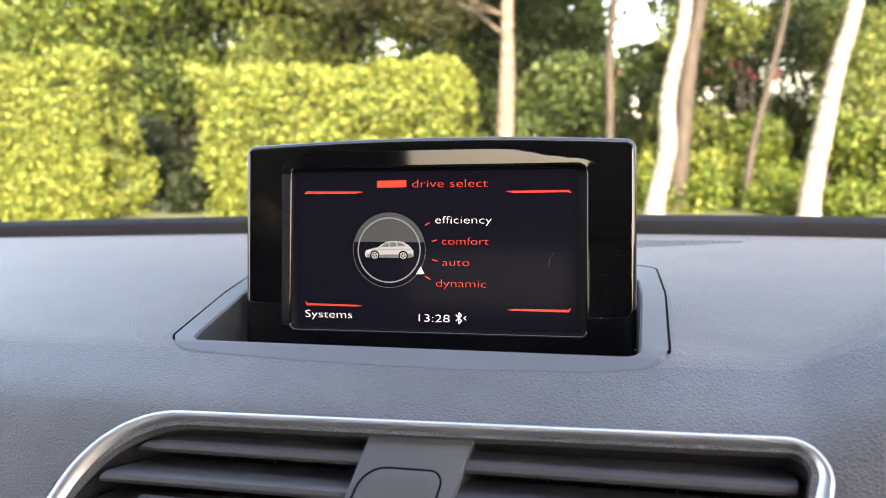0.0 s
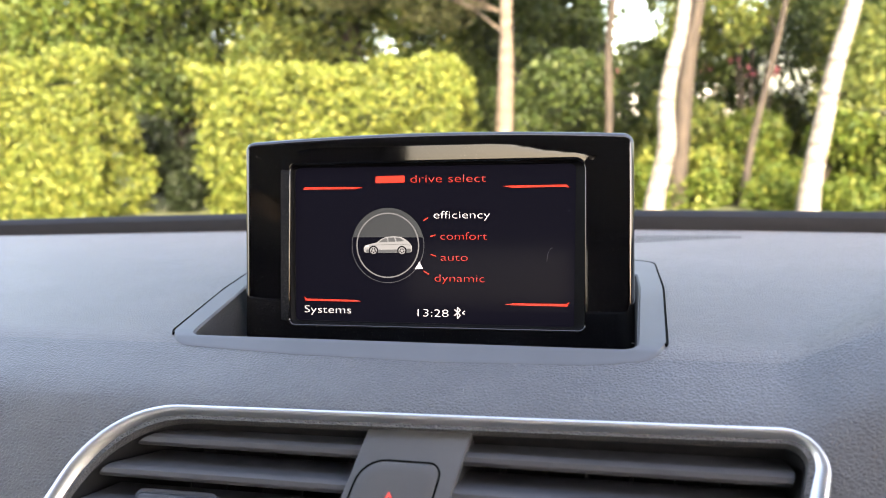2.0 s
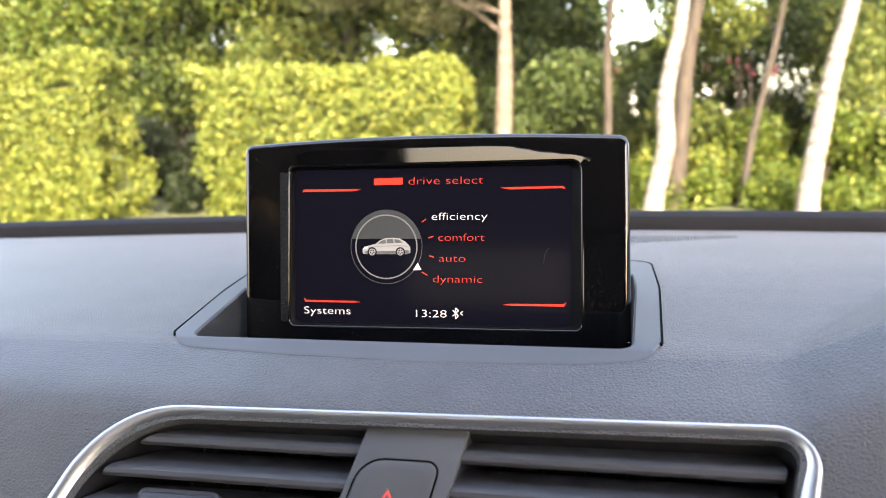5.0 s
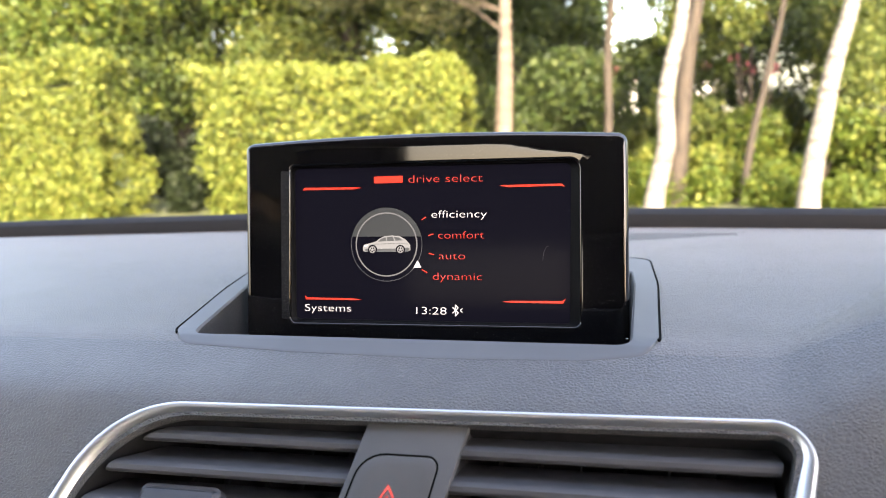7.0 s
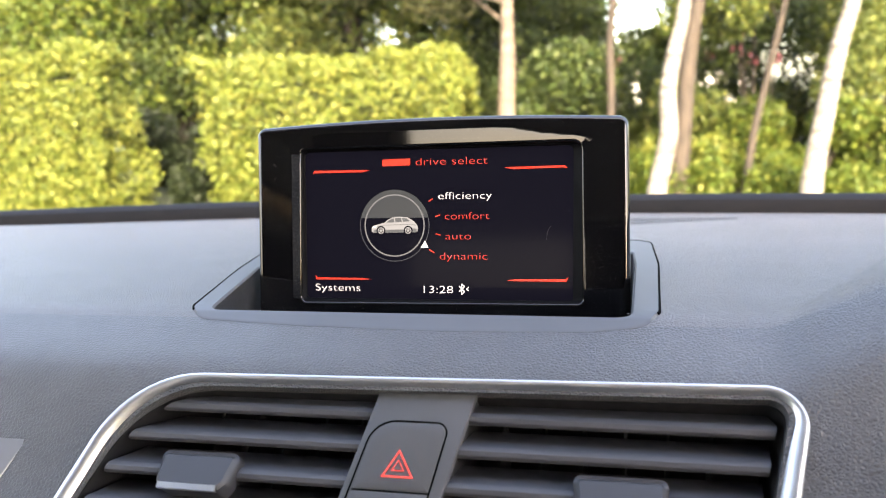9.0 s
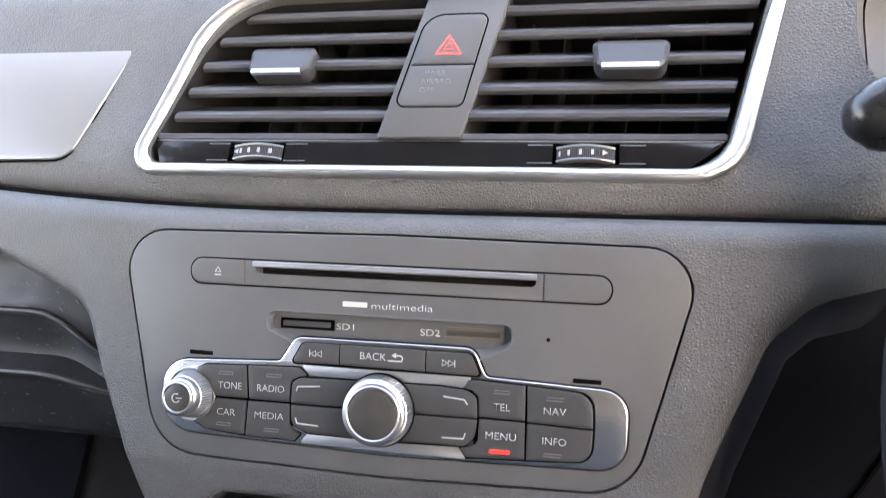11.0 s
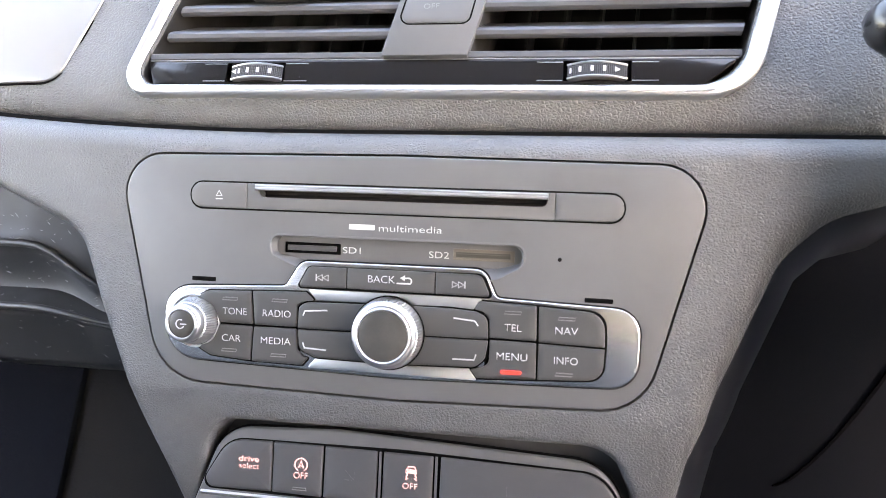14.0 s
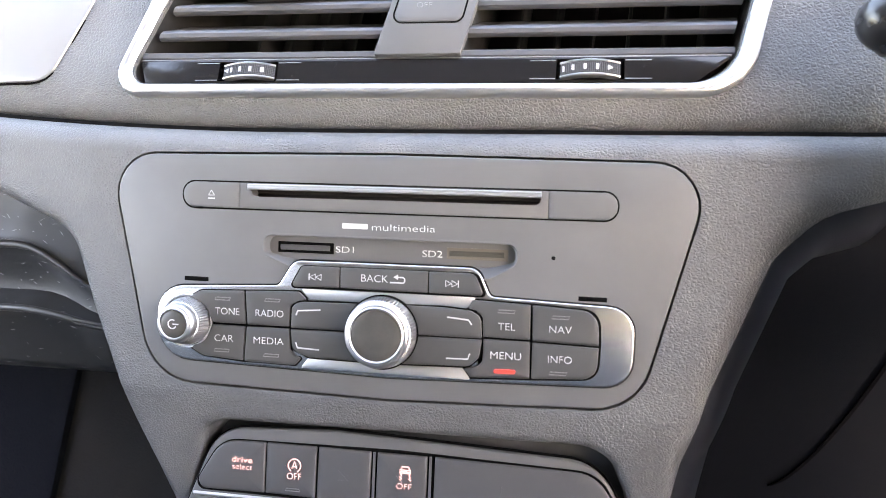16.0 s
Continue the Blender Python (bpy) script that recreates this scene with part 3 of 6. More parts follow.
add_plate(bm, grown(well, 3), 940, 946)
in_dash("well_bottom", bm, M_GAP, "black bottom of the screen well")
bm = bmesh.new()
for i in range(36):
    x = 100 + 2.7 * i
    stroke(bm, [(x, 230 + 1.3 * i), (x + 8 - 0.18 * i, 290)], 1.0, 0, 0.18)
for v in bm.verts:
    v.co.z += top_z(v.co.y)
in_dash("speaker_grille", bm, M_EDGE, "fine slanted slots of a speaker grille", smooth=0)
bm = bmesh.new()
dust = np.random.default_rng(3)
for i in range(150):
    x, y = dust.uniform(95, 240), dust.uniform(-60, 170)
    r = dust.uniform(0.12, 0.42)
    q = dust.uniform(0.5, 2.2)
    z = max(zz for zz in [np.interp(y * MM, [p[0] for p in dash_profile(x * MM)[13::-1]], [p[1] for p in dash_profile(x * MM)[13::-1]])])
    vs = [bm.verts.new(((x + r * q * math.cos(k * math.pi / 2 + i)) * MM, (y + r * math.sin(k * math.pi / 2 + i)) * MM, z + 0.0004)) for k in range(4)]
    bm.faces.new(vs)
tagged(in_dash("dust_flecks", bm, M_TEXT, "pale dust flecks", smooth=0), kind="stuff")

# silver inlay on the passenger side
bm = plate(rounded([(-140.5, 16.5), (-162.5, -43.6), (-620, -56), (-620, 40)], [4, 13, 2, 2], 8), -4, 1.2, 0.9, 3)
in_dash("inlay", bm, M_SILVER, "pale silver painted inlay", AT_VENT)
bm = bmesh.new()
stroke(bm, rounded([(-140.5, 16.5), (-162.5, -43.6), (-620, -56), (-620, 40)], [4, 13, 2, 2], 8), 1.6, -3, 0.25, True)
in_dash("inlay_seam", bm, M_GAP, "dark seam", AT_VENT)

# ---- centre console face below the pad ----
top_line = [(x, 43.5 + bow(x * MM) / MM) for x in range(-700, 701, 20)]
console_line = top_line + rounded([(700, 43.5), (700, 41.5), (184, 41.5), (157, 33.5), (137, 14.5), (115.0, -41), (107, -70), (103, -140),
                                   (100.5, -140), (101, -92), (90, -64.5), (-85, -65.5), (-92.5, -100), (-82, -140),
                                   (-86, -140), (-113.5, -60), (-129, -18), (-139, 14), (-190, 37), (-700, 41)],
                                  [0, 0, 30, 40, 34, 60, 40, 0, 0, 24, 30, 18, 30, 0, 0, 60, 40, 26, 40, 0], 8)[1:]


def divided(pts, step):
    """The same outline with points at most one step apart along its shorter edges."""
    out = []
    for a, b in zip(pts, pts[1:] + pts[:1]):
        gap = math.hypot(b[0] - a[0], b[1] - a[1])
        k = max(1, math.ceil(gap / step)) if gap < 120 else 1
        out += [(a[0] + (b[0] - a[0]) * j / k, a[1] + (b[1] - a[1]) * j / k) for j in range(k)]
    return out


console_line = divided(console_line, 4.0)


def edge_kind(x, y):
    """Radius of the rounding and the lean of the wall behind it along the console's outline."""
    if y > 42.5:
        return 11.0, 0.0
    if y < -58 and x < 101.8 and x > -113.5 - (y + 60) * 0.3438 + 2.5:
        return 3.5, 0.12
    if x > 90:
        return 14.0 - 7.0 * smoothstep(-50, -110, y), 0.0
    return 6.5 - 2.5 * smoothstep(-60, -100, y), 0.0


def sag(y):
    """How far the face curves back below the radio."""
    return 11.0 * (max(0.0, -55.0 - y) / 50.0) ** 1.15


outward = [(b[0] - a[0], b[1] - a[1]) for a, b in zip(console_line, grown(console_line, 1))]
bm = bmesh.new()
loops = [at_z(console_line, 0)]
for i in range(1, 9):
    loop = []
    for (x, y), (ox, oy) in zip(console_line, outward):
        r, lean = edge_kind(x, y)
        a = (math.pi / 2 - math.atan(lean)) * i / 8
        loop.append((x + ox * r * math.sin(a), y + oy * r * math.sin(a), -r * (1 - math.cos(a))))
    loops.append(loop)
for depth in (18, 34, 55, 80, 118):
    loop = []
    for (x, y, z), (x0, y0), (ox, oy) in zip(loops[8], console_line, outward):
        r, lean = edge_kind(x0, y0)
        d = max(0.0, depth + z)
        loop.append((x + ox * lean * d, y + oy * lean * d, z - d))
    loops.append(loop)
rings(bm, loops)
# side cheek, coloured dark for the shade where the face rolls away
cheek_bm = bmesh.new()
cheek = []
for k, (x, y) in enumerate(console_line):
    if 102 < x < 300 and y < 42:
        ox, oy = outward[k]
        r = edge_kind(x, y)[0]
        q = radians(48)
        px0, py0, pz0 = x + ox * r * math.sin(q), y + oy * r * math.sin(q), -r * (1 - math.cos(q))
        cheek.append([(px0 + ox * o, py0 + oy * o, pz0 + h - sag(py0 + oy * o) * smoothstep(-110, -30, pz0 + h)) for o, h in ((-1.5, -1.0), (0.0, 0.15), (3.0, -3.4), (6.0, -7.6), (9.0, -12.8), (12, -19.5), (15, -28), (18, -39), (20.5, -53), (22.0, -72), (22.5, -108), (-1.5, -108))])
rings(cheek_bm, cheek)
console_bm = bm
# black strip that deepens the groove: the pad's shadow as dark geometry
bm = bmesh.new()
rings(bm, [[(x, y + bow(x * MM) / MM, z) for y, z in ((51.0, -14), (51.0, -8.5), (54.0, -8.0), (55.8, -9.0), (56.2, -14))] for x in range(-640, 641, 20)])
in_dash("pad_shadow_strip", bm, M_GAP, "black strip standing in for the shadow under the pad", AT_RADIO)
FACE = rounded([(-124, 43.8), (0, 44.4), (122.5, 42.4), (97.6, -51.6), (0, -54.0), (-103.8, -51.8)], [17, 0, 17, 22, 0, 24], 8)
console = thing("centre_console", AT_RADIO, "dark grey grained plastic centre console below the vents", "console")
console_face = mesh_ob("console_face", console_bm, M_CONSOLE)
console_face.matrix_world = AT_RADIO
cut(console_face, [cutter(grown(FACE, 0.9), -14, 20, AT_RADIO)])
curved = bmesh.new()
curved.from_mesh(console_face.data)
for y in range(-56, -138, -4):
    bmesh.ops.bisect_plane(curved, geom=curved.verts[:] + curved.edges[:] + curved.faces[:], plane_co=(0, y * MM, 0), plane_no=(0, 1, 0))
for v in curved.verts:
    v.co.z -= sag(v.co.y / MM) * MM * smoothstep(-0.11, -0.03, v.co.z)
curved.to_mesh(console_face.data)
curved.free()
console_face.data.shade_smooth()
console_face.data.set_sharp_from_angle(angle=radians(50))
console_face.matrix_world = Matrix.Identity(4)
console_face.parent = console
tagged(console_face, "grained dark grey face")
part("console_side", cheek_bm, M_SHADED_SIDE, console, "smooth side cheek, its shade put into the colour", 60)
bm = bmesh.new()
add_plate(bm, [(-98, -50), (112, -50), (112, -134), (-90, -134)], -36, -22)
part("well_back", bm, M_SMOOTH, console, "smooth back of the switch recess")

# ---- pop-up display ----
display = thing("display_screen", AT_SCREEN, "raised pop-up car display in a glossy black housing, switched on", "display screen")
def dense(pts, n=14):
    """The same outline with its long edges divided."""
    out = []
    for a, b in zip(pts, pts[1:] + pts[:1]):
        out.append(a)
        if math.hypot(b[0] - a[0], b[1] - a[1]) > 20:
            out += [(a[0] + (b[0] - a[0]) * k / n, a[1] + (b[1] - a[1]) * k / n) for k in range(1, n)]
    return out


outer = rounded([(-100.5, -96), (101, -96), (99.5, 53), (-101, 53)], [3, 3, 5, 5], 6)
lip = rounded([(-75.2, -42.6), (76.8, -41.8), (76.4, 40.8), (-75.0, 40.4)], [3, 3, 5, 3], 6)
view = rounded([(-72.8, -40.6), (71.6, -40.6), (72.0, 39.0), (-73.4, 39.0)], [2, 2, 3, 3], 6)

outer, lip, view = dense(outer), dense(lip), dense(view)


def bowed(pts, z, lift):
    """The upper edge rises a little towards the middle."""
    return [(x, y + (lift * (1 - (x / 101) ** 2) if y > 30 else 0), z) for x, y in pts]


def dished(pts, z, lift=0.0):
    """The front leans back above the screen, below a line that falls off towards one end."""
    out = []
    for x, y, h in bowed(pts, z, lift):
        start = 49.8 - 4.6 * smoothstep(38, 68, x) - 3.4 * smoothstep(60, 92, x)
        fade = smoothstep(94, 84, x) if x > 0 else smoothstep(-82, -60, x)
        out.append((x, y, h - 0.105 * max(0.0, start - y) * fade * (y > 38)))
    return out


bm = bmesh.new()
rings(bm, [bowed(grown(outer, -2.5), -27, 3), bowed(grown(outer, -0.6), -25, 3), bowed(outer, -22, 3), bowed(outer, -4, 3),
           bowed(grown(outer, -0.3), 1.0, 3), bowed(grown(outer, -0.9), 2.4, 3), bowed(grown(outer, -1.8), 3.2, 3), bowed(grown(outer, -2.6), 3.5, 2.6), bowed(grown(outer, -3.4), 3.5, 2.4), *[dished(grown(lip, k), 3.5, k * 0.2) for k in (7.5, 6.5, 5.5, 4.5, 3.5, 2.5, 1.7, 1.1)],
           dished(grown(lip, 0.5), 3.5), dished(lip, 3.2), dished(grown(lip, -0.3), 2.6), at_z(grown(lip, -0.4), 0.4), at_z(grown(lip, -0.4), -2)], True, False)
part("housing", bm, M_GLOSS, display, "glossy black housing")
bm = bmesh.new()
rings(bm, [at_z(grown(lip, -0.35), 2.3), at_z(grown(lip, -0.9), 1.9), at_z(grown(view, 0.8), 0.7), at_z(view, 0.35), at_z(view, -2)], False, False)
part("gasket", bm, M_GASKET, display, "dull black inner edge of the housing")
bm = bmesh.new()
add_plate(bm, rounded([(-79.8, -40.5), (-75.6, -41.0), (-75.4, 37.6), (-80.0, 38.0)], 1.0, 3), 3.3, 3.56)
part("dusty_edge", bm, M_DUSTY, display, "strip of grey dust along the screen", 0)
bm = bmesh.new()
top_edge = [(-92 + 184 * i / 30, 53.0 + 3 * (1 - ((-92 + 184 * i / 30) / 101) ** 2)) for i in range(31)]
loops = []
for x, y in top_edge:
    loops.append([(x, y + dy, z) for dy, z in ((-1.0, -20), (0.5, -20), (0.8, -17), (0.8, -8), (0.4, -6), (-1.0, -6))])
rings(bm, loops)
part("top_cap", bm, M_SMOOTH, display, "satin dark grey cap strip")
bm = bmesh.new()
add_plate(bm, grown(view, 0.5), -1.5, 0.0)
glass = part("screen_panel", bm, M_LCD, display, "dark lit display panel")

# bars in the corners of the picture
for name, pts in (("red_bar", [(-69, 27.6), (-68, 29.0), (-40, 28.8), (-36.5, 28.6), (-41, 27.8), (-67, 27.8)]),
                  ("red_bar", [(69, 27.4), (67.6, 28.9), (40, 28.7), (36.5, 28.5), (41, 27.6), (66.8, 27.9)]),
                  ("red_bar", [(-68.2, -28.2), (-66.8, -29.4), (-41, -29.6), (-36.5, -30.1), (-41, -30.4), (-67.4, -30.4)]),
                  ("red_bar", [(69.4, -28.2), (67.8, -29.4), (42, -29.6), (37.5, -30.2), (42, -30.5), (68.2, -30.6)])):
    bm = bmesh.new()
    add_plate(bm, pts, 0.02, 0.10)
    part(name, bm, M_RED, glass, smooth=0)
# the maker's word as a plain bar, then the rest of the title
bm = bmesh.new()
add_plate(bm, rounded([(-29.4, 30.7), (-14.0, 30.9), (-14.0, 34.4), (-29.4, 34.2)], 0.3, 2), 0.02, 0.08)
part("title_bar", bm, M_RED, glass, smooth=0)
for body, x0, x1, y0, y1, mat in (("drive select", -10.9, 27.9, 30.7, 34.9, M_RED), ("efficiency", 1.3, 29.9, 12.5, 16.5, M_WHITE),
                                  ("comfort", 4.8, 28.5, 1.8, 5.8, M_RED), ("auto", 5.1, 18.8, -8.8, -4.9, M_RED),
                                  ("dynamic", 1.9, 27.4, -19.4, -15.4, M_RED), ("Systems", -68.0, -42.4, -36.6, -32.6, M_WHITE),
                                  ("13:28", -6.9, 9.0, -37.2, -33.2, M_WHITE)):
    lettering("title" if body == "drive select" else "word", body, x0, x1, y0, y1, 0.03, mat, glass, -0.007)
# wireless mark
bm = bmesh.new()
mark = [(12.2, -36.4), (15.2, -33.6), (13.7, -32.2), (13.7, -37.8), (15.2, -36.2), (12.2, -33.4)]
for a, b in zip(mark, mark[1:]):
    stroke(bm, [a, b], 0.42, 0.02, 0.08)
stroke(bm, [(17.4, -33.9), (16.2, -34.9)], 0.36, 0.02, 0.08)
stroke(bm, [(16.2, -34.9), (17.4, -35.9)], 0.36, 0.02, 0.08)
part("wireless_mark", bm, M_WHITE, glass, smooth=0)
# mode dial
DX, DY = -22.9, -1.2
bm = bmesh.new()
add_plate(bm, arc(DX, DY, 19.2, 12.5, 167.5, 40), 0.01, 0.04)
part("dial_disc", bm, M_DIAL, glass, "dim grey upper half of the dial", smooth=0)
bm = bmesh.new()
stroke(bm, arc(DX, DY, 19.1, 167.5, 372.5, 60), 0.25, 0.02, 0.06)
part("dial_edge", bm, M_HOLLOW, glass, smooth=0)
bm = bmesh.new()
stroke(bm, arc(DX, DY, 16.4, 0, 354, 71), 0.62, 0.05, 0.12, True)
part("dial_ring", bm, M_GREY_LIT, glass, "pale grey ring", smooth=0)
bm = bmesh.new()
body_line = [(-35.4, -4.6), (-35.7, -2.6), (-34.8, -1.3), (-31.0, -0.3), (-28.6, 0.3), (-26.4, 2.0), (-24.0, 3.1), (-20.0, 3.5), (-15.6, 3.1), (-12.6, 1.4),
             (-10.8, -0.4), (-10.0, -1.6), (-10.0, -4.2), (-11.6, -4.9), (-34.4, -5.0)]
add_plate(bm, body_line, 0.05, 0.10)
part("car_picture", bm, M_CARPIC, glass, "small silver car picture", smooth=0)
for pts in ([(-27.6, 0.3), (-25.6, 1.9), (-23.2, 2.7), (-22.9, 0.5)], [(-22.4, 0.5), (-22.6, 2.75), (-19.4, 2.9), (-18.6, 0.7)], [(-18.0, 0.7), (-18.8, 2.85), (-16.0, 2.5), (-14.0, 1.0)]):
    bm = bmesh.new()
    add_plate(bm, pts, 0.11, 0.14)
    part("car_window", bm, M_CARWIN, glass, "dark car window", smooth=0)
bm = bmesh.new()
add_plate(bm, [(-34.8, -4.1), (-33.6, -3.3), (-28, -3.5), (-17.6, -3.3), (-11.2, -2.8), (-10.4, -3.5), (-11, -4.8), (-33.8, -4.9)], 0.105, 0.12)
part("car_sill", bm, M_CARWIN, glass, "shaded lower body", smooth=0)
bm = bmesh.new()
stroke(bm, [(-34.8, -1.9), (-28, -1.0), (-16, -0.6), (-10.8, -1.0)], 0.25, 0.11, 0.13)
part("car_crease", bm, M_CARWIN, glass, smooth=0)
bm = bmesh.new()
add_plate(bm, [(-35.3, -2.2), (-34.4, -1.5), (-32.6, -1.3), (-33.4, -2.1)], 0.125, 0.14)
part("car_lamp", bm, M_WHITE, glass, smooth=0)
for cx in (-30.4, -15.3):
    bm = bmesh.new()
    add_plate(bm, arc(cx, -3.9, 2.5, 0, 345, 23), 0.11, 0.15)
    wheel = part("car_wheel", bm, M_LCD, glass, "dark tyre", smooth=0)
    bm = bmesh.new()
    stroke(bm, arc(cx, -3.9, 1.55, 0, 345, 23), 0.4, 0.16, 0.19, True)
    for k in range(5):
        q = 2 * math.pi * k / 5 + 0.3
        stroke(bm, [(cx, -3.9), (cx + 1.5 * math.cos(q), -3.9 + 1.5 * math.sin(q))], 0.45, 0.16, 0.19)
    part("rim", bm, M_CARPIC, wheel, smooth=0)
# pointer and ticks
bm = bmesh.new()
add_plate(bm, [(-8.4, -13.2), (-4.2, -13.0), (-6.1, -9.4)], 0.12, 0.18)
part("pointer", bm, M_WHITE, glass, "white pointer", smooth=0)
for a, b in (((-4.0, 11.5), (-1.7, 12.9)), ((-0.5, 3.4), (2.2, 4.2)), ((-0.2, -5.7), (2.5, -6.5)), ((-3.9, -14.1), (-1.0, -15.8))):
    bm = bmesh.new()
    stroke(bm, [a, b], 0.5, 0.03, 0.09)
    part("tick", bm, M_RED, glass, smooth=0)

# dust and a fine scratch on the gloss
bm = bmesh.new()
speck = np.random.default_rng(11)
for i in range(260):
    x = speck.choice([-1, 1]) * speck.uniform(78, 98)
    y = speck.uniform(-60, 48) if i % 3 else speck.uniform(36, 48)
    r = abs(speck.normal(0, 0.07)) + 0.05
    vs = [bm.verts.new(((x + r * math.cos(k * 2.1 + i)) * MM, (y + r * math.sin(k * 2.1 + i)) * MM, 3.95 * MM)) for k in range(3)]
    bm.faces.new(vs)
tagged(part("dust", bm, M_TEXT_DIM, display, "fine pale dust", 0), kind="stuff")
bm = bmesh.new()
stroke(bm, [(58.2, -9.0), (58.6, -5.0), (60.0, -2.4), (61.0, -2.0)], 0.12, 0.02, 0.06)
part("scratch", bm, M_TEXT_DIM, glass, "fine scratch", smooth=0)
# ---- centre air vents ----
vents = thing("air_vents", AT_VENT, "pair of dark centre air vents inside a satin chrome frame", "air vent")
bm = bmesh.new()


def lifted(pts, z):
    """The frame's outer edge stands higher along the top, where the pad bulges over it."""
    return [(x, y, z + 4.2 * smoothstep(-10, 46, y)) for x, y in pts]


def band(f, z):
    """A line across the frame: f = 0 at its outer edge, 1 at the opening."""
    return [(p[0] + (q[0] - p[0]) * f, p[1] + (q[1] - p[1]) * f, z + (p[2] - q[2]) * (1 - f) ** 0.8) for p, q in zip(lifted(VENT_OUTER, 0), at_z(VENT_INNER, 0))]


rings(bm, [lifted(VENT_OUTER, -3), lifted(VENT_OUTER, 0.4), band(0.06, 1.2), band(0.16, 1.9), band(0.3, 2.3), band(0.45, 2.35), band(0.6, 2.05), band(0.75, 1.35), band(0.88, 0.3),
           band(0.97, -0.9), at_z(VENT_INNER, -2.0), at_z(grown(VENT_INNER, 1.2), -3.0)], around=True)
part("chrome_frame", bm, M_CHROME, vents, "satin chrome frame", 60)
bm = bmesh.new()
duct = grown(VENT_INNER, -0.3)
rings(bm, [at_z(duct, -1.6), at_z(duct, -55), at_z(grown(duct, 0.9), -55), at_z(grown(duct, 0.9), -2.2)], around=True)
add_plate(bm, duct, -57, -53)
part("duct", bm, M_CAVITY, vents, "black duct behind the slats")


def edge_at(y, side):
    """Where the opening's inner edge lies at height y."""
    best = []
    n = len(VENT_INNER)
    for i in range(n):
        (x0, y0), (x1, y1) = VENT_INNER[i - 1], VENT_INNER[i]
        if (y0 - y) * (y1 - y) <= 0 and abs(y1 - y0) > 1e-6:
            best.append(x0 + (x1 - x0) * (y - y0) / (y1 - y0))
    return min(best) if side < 0 else max(best)


def column_at(y, side):
    return (-5.85 if side < 0 else 30.8) + (0.229 if side < 0 else 0.2375) * (y + 0.5)


def blade(xa, xb, y, slope):
    """One slat: a tapering blade, its back end higher up and deeper in; the ends follow the opening."""
    bm = bmesh.new()
    section = [(-1.6, -0.3), (-2.3, -1.4), (-2.1, -3.2), (0.0, -6.0), (11.5, -17.0), (12.8, -16.4), (12.4, -15.0), (4.8, -5.0), (2.7, -1.9), (1.6, -0.5), (0.0, 0.2)]
    n = 10
    loops = []
    for k in range(n + 1):
        f = k / n
        loop = []
        for dy, dz in section:
            loop.append((xa(y + dy) + (xb(y + dy) - xa(y + dy)) * f, y + dy + slope * (f - 0.5), dz - 1.0))
        loops.append(loop)
    rings(bm, loops)
    return bm


for y in (32.8, 20.2, 6.6, -7.0, -19.8):
    part("slat", blade(lambda v: edge_at(max(-43, min(36.5, v)), -1) + 3.5, lambda v: column_at(v, -1) + 0.6, y, 0.0), M_SLAT, vents)
    part("slat", blade(lambda v: column_at(v, 1) - 0.6, lambda v: edge_at(max(-43, min(41, v)), 1) - 3.0, y, 0.0), M_SLAT, vents)
# upright guide vanes deep inside
for side, xs in ((-1, [-108 + 15.5 * i for i in range(7)]), (1, [44 + 15.5 * i for i in range(7)])):
    for x in xs:
        bm = bmesh.new()
        rings(bm, [[(x - 0.6, -30, -22), (x + 0.6, -30, -22), (x + 0.6, -30, -45), (x - 0.6, -30, -45)],
                   [(x + 5.4 if x < 30 else x + 4.4, 38, -22), (x + 6.6 if x < 30 else x + 5.6, 38, -22), (x + 6.6, 38, -45), (x + 5.4, 38, -45)]])
        if edge_at(36, -1) + 6 < x + 6 < edge_at(-30, 1) - 4:
            part("vane", bm, M_VANE, vents)
        else:
            bm.free()
# lower rails and the gloss strip with the two thumbwheels
for xa, xb in ((edge_at(-30.5, -1) + 1.0, column_at(-30.5, -1)), (column_at(-30.5, 1), edge_at(-31, 1) - 1.0)):
    bm = bmesh.new()
    rings(bm, [[(x, y, z) for y, z in ((-32.3, -6), (-32.3, -1.8), (-31.8, -1.0), (-29.8, -0.8), (-29.0, -1.6), (-28.2, -6), (-26.5, -12))] for x in (xa, xb)])
    part("lower_rail", bm, M_SLAT, vents)
strip = [(edge_at(-32.6, -1) + 0.4, -32.7), (edge_at(-43.8, -1) + 1.2, -44.0), (edge_at(-44.0, 1) - 2.0, -44.3), (edge_at(-32.6, 1) - 0.6, -32.7)]
WHEELS = ((-67.6, 11.7, -69.0, -1), (75.9, 11.7, 75.9, 1))
gloss = mesh_ob("gloss_strip", plate(rounded(strip, [1, 2, 8, 1], 6), -8, -1.6, 0.4), M_STRIP)
cut(gloss, [cutter(rounded([(nx - 13.4, -33.6), (nx + 13.4, -33.6), (nx + 13.4, -42.7), (nx - 13.4, -42.7)], 0.4, 2), -20, 5, pose(0, 0, 0)) for cx, w, nx, to in WHEELS])
gloss.parent = vents
tagged(gloss, "glossy black strip")
bm = bmesh.new()
box(bm, strip[0][0] + 1, strip[3][0] - 1, -32.75, -32.45, -2.4, -1.35)
part("strip_line", bm, M_RIM, vents, "thin bright line above the strip")
